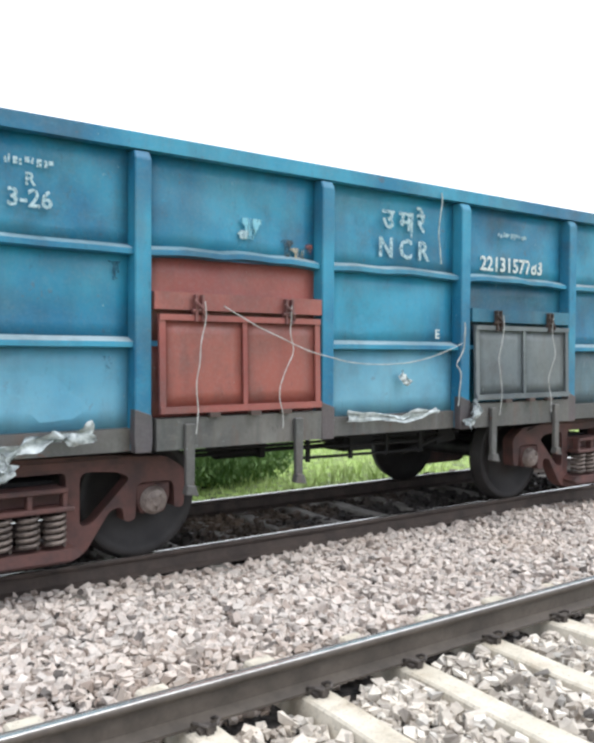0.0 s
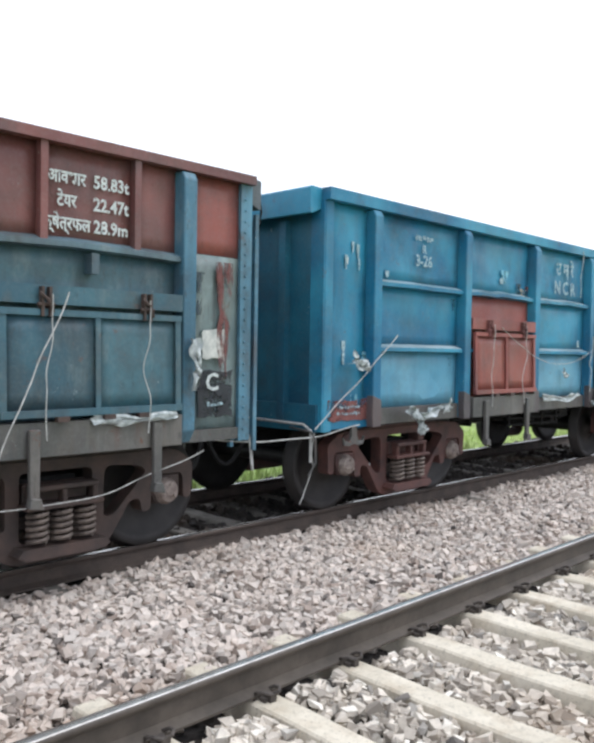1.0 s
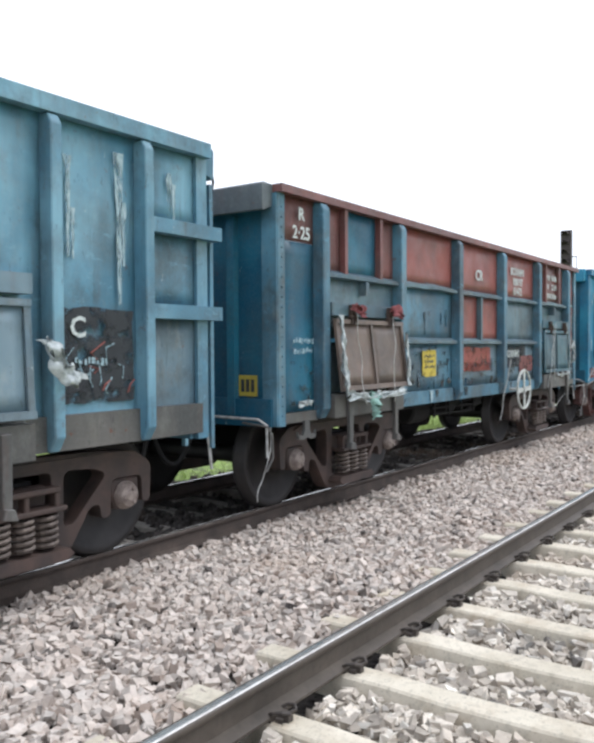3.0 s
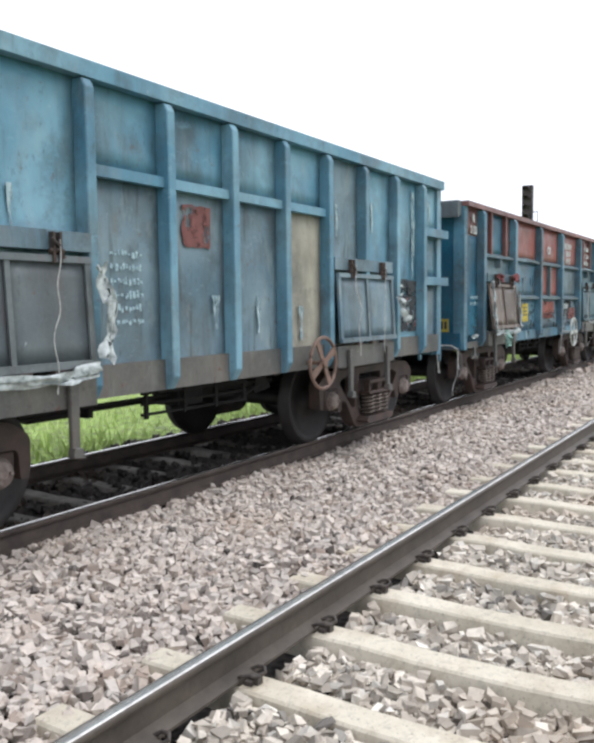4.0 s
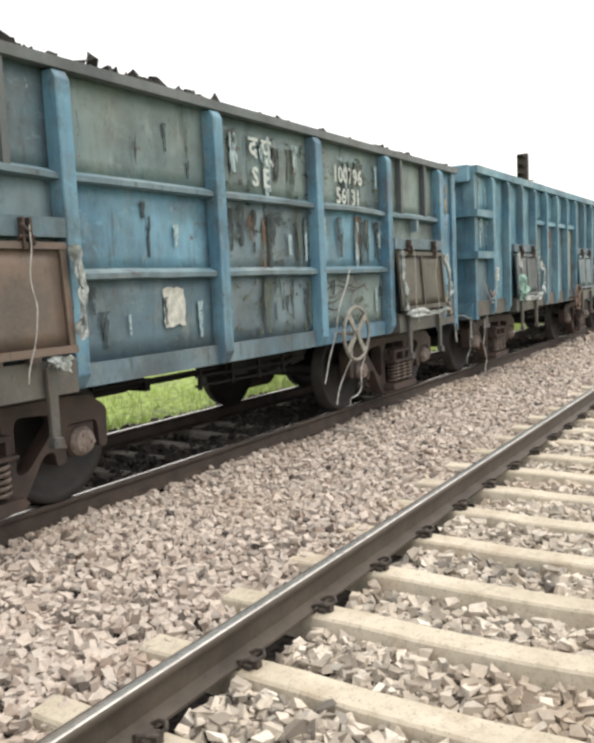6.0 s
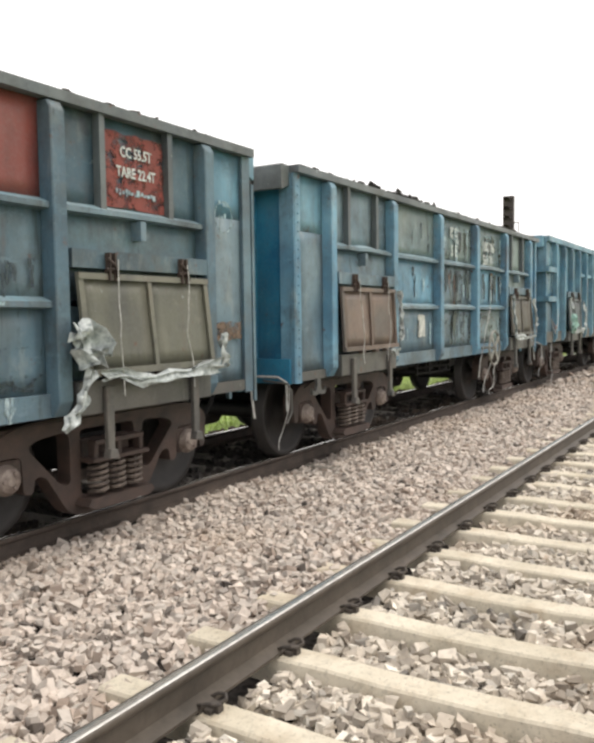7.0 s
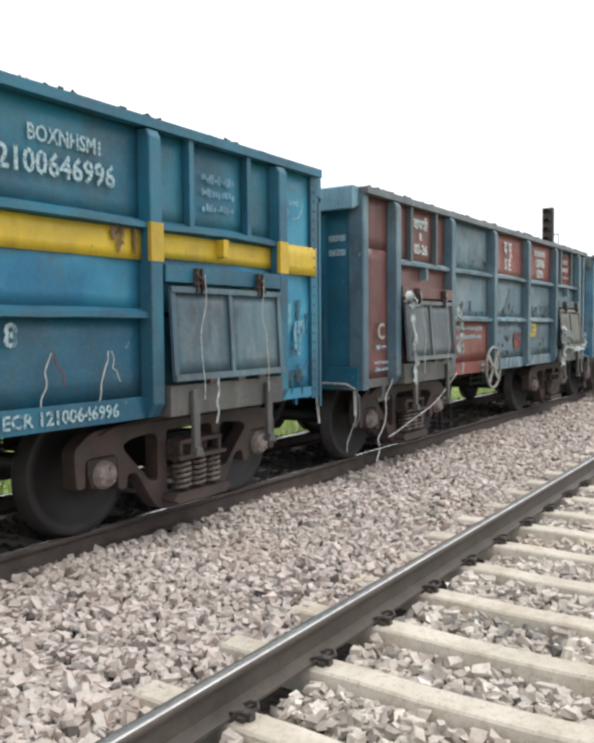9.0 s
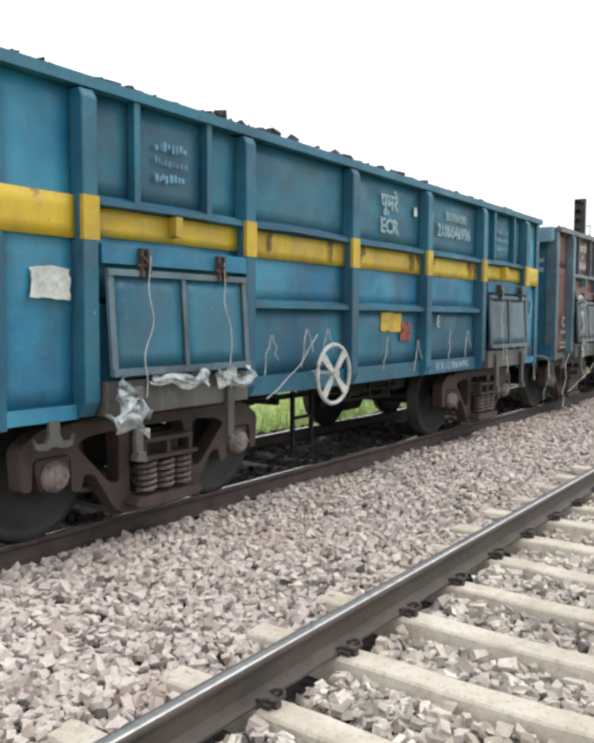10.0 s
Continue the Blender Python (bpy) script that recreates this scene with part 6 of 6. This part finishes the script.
# wagon C: slate blue, many slim uprights
wc = tagged(new("open_wagon"), "slate blue steel open wagon with many slim uprights", "wagon", "wagons of the goods train")
CT = 3.30
CR = [-4.2 + 0.84 * i for i in range(11)]
shell(wc, CT, b_["slate"], ribs=STAN, end_mat=b_["slate"], chord=b_["slate"], stan=b_["slate"], sole=b_["slate"], rivets=False)
edges = [-END + 0.09] + CR + [END - 0.09]
for i in range(12):
    x0, x1 = edges[i] + (0.03 if i else 0), edges[i + 1] - (0.03 if i < 11 else 0)
    if i in (0, 11):
        for k, (z0, z1) in enumerate(((1.02, 1.87), (1.97, 2.52), (2.62, CT - 0.115))):
            panel(wc, x0, x1, z0, z1, b_["slate"] if k == 1 else b_["worn"] if k == 0 else b_["slate"], 0.02, i + k)
        for z in (1.92, 2.57):
            s = -1 if i == 0 else 1
            boxed("end_rail", (min(s * 4.22, s * 5.02), max(s * 4.22, s * 5.02), YR - 0.03, YP, z - 0.055, z + 0.055), b_["slate"], wc, "", 0.012)
            boxed("end_rail", (min(s * END, s * 5.02), max(s * END, s * 5.02), YP - 0.002, 1.44, z - 0.055, z + 0.055), b_["slate"], wc, "", 0.012)
        continue
    mt = b_["cream"] if i == 7 else b_["worn"] if i in (4, 5, 6, 8) else b_["slate"]
    if i in (4, 5, 6, 7):
        panel(wc, x0, x1, 1.05, 2.53, mt, 0.02, i)
        panel(wc, x0, x1, 2.61, CT - 0.115, b_["slate"], 0.02, i + 40)
        boxed("side_rail", (x0, x1, YR + 0.01, YP, 2.53, 2.61), b_["slate"], wc)
    else:
        panel(wc, x0, x1, 1.05, CT - 0.115, mt, 0.025, i)
for x in CR:
    stanchion(wc, x, CT - 0.115, b_["slate"], 0.95, 0.10)
boxed("sole_bar", (-4.85, 4.85, YP - 0.04, YP + 0.05, 0.95, 1.19), b_["sole"], wc)
door(wc, -3.12, -1.75, b_["grey"], b_["worn"], 1.2, 1.95, 0.04, True, 77)
door(wc, 1.76, 3.12, b_["worn"], b_["worn"], 1.2, 1.95, 0.04, True, 78)
sign_plate(wc, -4.02, -3.72, 1.50, 1.72, b_["paper"], YP - 0.004, 22, "white paper label")
bars(-3.87, 1.61, 0.22, 0.15, YP - 0.026, wc, b_["grey"], 4, 23)
sign_plate(wc, -0.62, -0.26, 2.1, 2.44, b_["maroon"], YP, 23)
bars(-1.28, 1.75, 0.34, 0.6, YP - 0.03, wc, b_["white"], 6, 24)
sign_plate(wc, 3.42, 4.1, 1.25, 1.92, b_["black"], YP - 0.004, 24, "black painted panel with white marks")
lettering("C", 3.58, 1.78, 0.2, YP - 0.04, wc, b_["white"])
bars(3.7, 1.55, 0.3, 0.1, YP - 0.04, wc, b_["white"], 1, 25)
for k in range(14):
    rnd_ = random.Random(40 + k)
    px, pz = rnd_.uniform(3.5, 4.05), rnd_.uniform(1.3, 1.6)
    strand("scratch", [(px, YP - 0.03, pz), (px + rnd_.uniform(-0.06, 0.06), YP - 0.03, pz + rnd_.uniform(0.02, 0.1)), (px + rnd_.uniform(-0.08, 0.08), YP - 0.03, pz + rnd_.uniform(0.05, 0.16))], 0.006, b_["faded"] if k % 4 else b_["red"], wc, "", 4)
hand_wheel(wc, 1.30, 1.02, 0.26, b_["rustwheel"], 4, -1.66, 0.5)
for x, zt, ln, wdt in ((-4.68, 3.12, 0.42, 0.05), (-4.60, 3.10, 0.25, 0.03), (-4.37, 3.0, 0.26, 0.045), (-4.64, 2.5, 0.40, 0.075), (-4.56, 2.5, 0.2, 0.04), (-4.32, 2.46, 0.34, 0.05), (3.52, 2.95, 0.6, 0.05), (3.56, 2.6, 0.3, 0.035), (3.98, 3.05, 0.95, 0.06), (4.02, 2.7, 0.4, 0.04),
                    (4.5, 3.0, 0.3, 0.045), (4.55, 2.92, 0.3, 0.03), (2.8, 2.8, 0.3, 0.06), (2.55, 3.0, 0.12, 0.05), (1.95, 2.7, 0.3, 0.05), (-2.3, 2.4, 0.25, 0.04), (0.45, 1.7, 0.3, 0.08), (-0.2, 1.7, 0.25, 0.07), (1.2, 1.6, 0.3, 0.06)):
    drip(wc, x, zt, ln, wdt * 0.75, b_["run"], int(abs(x * 100)))
for pts, wd, sd, mt in (([(-3.22, -1.64, 1.98), (-3.2, -1.68, 1.7), (-3.2, -1.7, 1.4)], 0.09, 51, "plastic"), ([(-3.2, -1.68, 1.55), (-3.18, -1.7, 1.3), (-3.2, -1.68, 1.15)], 0.2, 52, "tealrag"), ([(-1.72, -1.64, 1.9), (-1.66, -1.68, 1.6), (-1.74, -1.7, 1.25)], 0.11, 53, "plastic"), ([(-2.9, -1.66, 1.16), (-2.2, -1.69, 1.13), (-1.8, -1.66, 1.18)], 0.09, 54, "plastic"), ([(3.2, -1.62, 1.7), (3.3, -1.66, 1.5), (3.45, -1.66, 1.4)], 0.13, 55, "plastic")):
    wrag(wc, pts, wd, b_[mt], sd, label="torn plastic sheeting")
for i in range(5):
    strand("rope", sag((-4.75 + 0.1 * i, -1.55, 1.5 - 0.05 * i), (-4.3 + 0.05 * i, -1.56, 1.15 + 0.1 * i), 0.12, 10, 0.09, 80 + i), 0.012, b_["redcloth"] if i == 2 else b_["wire"], wc)
strand("rope", sag((-4.75, -1.55, 0.9), (-5.0, -1.62, 0.05), 0.0, 10, 0.1, 90), 0.012, b_["wire"], wc)
bogie(wc, -BC, b_["frame"], "brown")
bogie(wc, BC, b_["frame"], "brown")


def coal(top, seed, heap=()):
    """A heap of coal whose lumps stand just over the rim."""
    rng = np.random.default_rng(seed)
    base = tagged(new("coal_load"), "heaped black coal filling the wagon to its rim", "coal", "coal loads", "stuff")
    bm = bmesh.new()
    nx, ny = 40, 10
    vs = [[bm.verts.new((-4.8 + 9.6 * i / nx, -1.38 + 2.76 * j / ny, top - 0.09 + 0.10 * math.sin(math.pi * j / ny) + 0.04 * noise.noise((i * 0.9, j * 0.9, seed)))) for j in range(ny + 1)] for i in range(nx + 1)]
    for i in range(nx):
        for j in range(ny):
            bm.faces.new((vs[i][j], vs[i + 1][j], vs[i + 1][j + 1], vs[i][j + 1]))
    me = mesh_of("heap", bm, M["coal"])
    ob = new("heap", me)
    ob.parent = base
    n = 190
    sp = np.stack([rng.uniform(-4.7, 4.7, n), np.where(rng.uniform(size=n) < 0.6, rng.uniform(-1.47, -1.36, n), rng.uniform(-1.36, 1.3, n)), np.full(n, top + 0.008) + rng.uniform(-0.03, 0.012, n), rng.uniform(0.018, 0.05, n)], 1)
    for x0, x1, up in heap:
        k = int(70 * (x1 - x0))
        hx = rng.uniform(x0, x1, k)
        sp = np.concatenate([sp, np.stack([hx, rng.uniform(-1.40, -0.5, k), top + up * rng.uniform(0.0, 1.0, k) * np.sin(np.pi * (hx - x0) / (x1 - x0)), rng.uniform(0.03, 0.075, k)], 1)])
    lumps = stones("lumps", sp, M["coal"], "x")
    for key in ("kind", "label", "category"):
        if key in lumps:
            del lumps[key]
    lumps.parent = base
    return base


LOADS = [coal(3.156, 1, ((-4.6, 0.75, 0.065),)), coal(3.163, 2, ((0.6, 1.8, 0.04),)), coal(3.177, 3, ((-4.7, -0.6, 0.06), (-0.6, 2.5, 0.03)))]

# ---- movement ----
RUN = [(0, -0.347), (0.5, 2.571), (1, 5.525), (1.5, 8.387), (2, 11.3), (2.5, 14.213), (3, 17.148), (3.2, 18.308), (4.3, 24.619), (4.5, 25.766), (5, 28.635), (5.5, 31.541), (5.7, 32.689), (7, 40.086), (7.5, 42.992), (8, 45.873), (8.5, 48.669), (9, 51.43), (9.5, 54.31), (10, 57.232)]
PITCH = [0.0, 10.786, 21.608, 32.311, 42.962, 53.758]


def run(t):
    """How far the train has gone at t seconds, along a smooth curve through RUN."""
    ts, ss = [a for a, _ in RUN], [b for _, b in RUN]
    c = np.polyfit(ts, ss, 4)
    return float(np.polyval(c, t) + np.interp(t, ts, np.array(ss) - np.polyval(c, ts)))


def motions():
    times = [i / 10 for i in range(101)]
    for k, w in enumerate((wa, wb, wc, wd_, we, wf)):
        rows = [(t, pose(run(t) + 4.281 - PITCH[k], 0, 0)) for t in times]
        walk(w, rows)
        if k >= 3:
            walk(LOADS[k - 3], rows)
        for wheel in [o for o in w.children_recursive if o.name.startswith("wheel")]:
            x = wheel.location.x
            walk(wheel, [(t, pose(x, 0, 0.5, 0, math.degrees(run(t) / 0.497), 0)) for t in times])


motions()
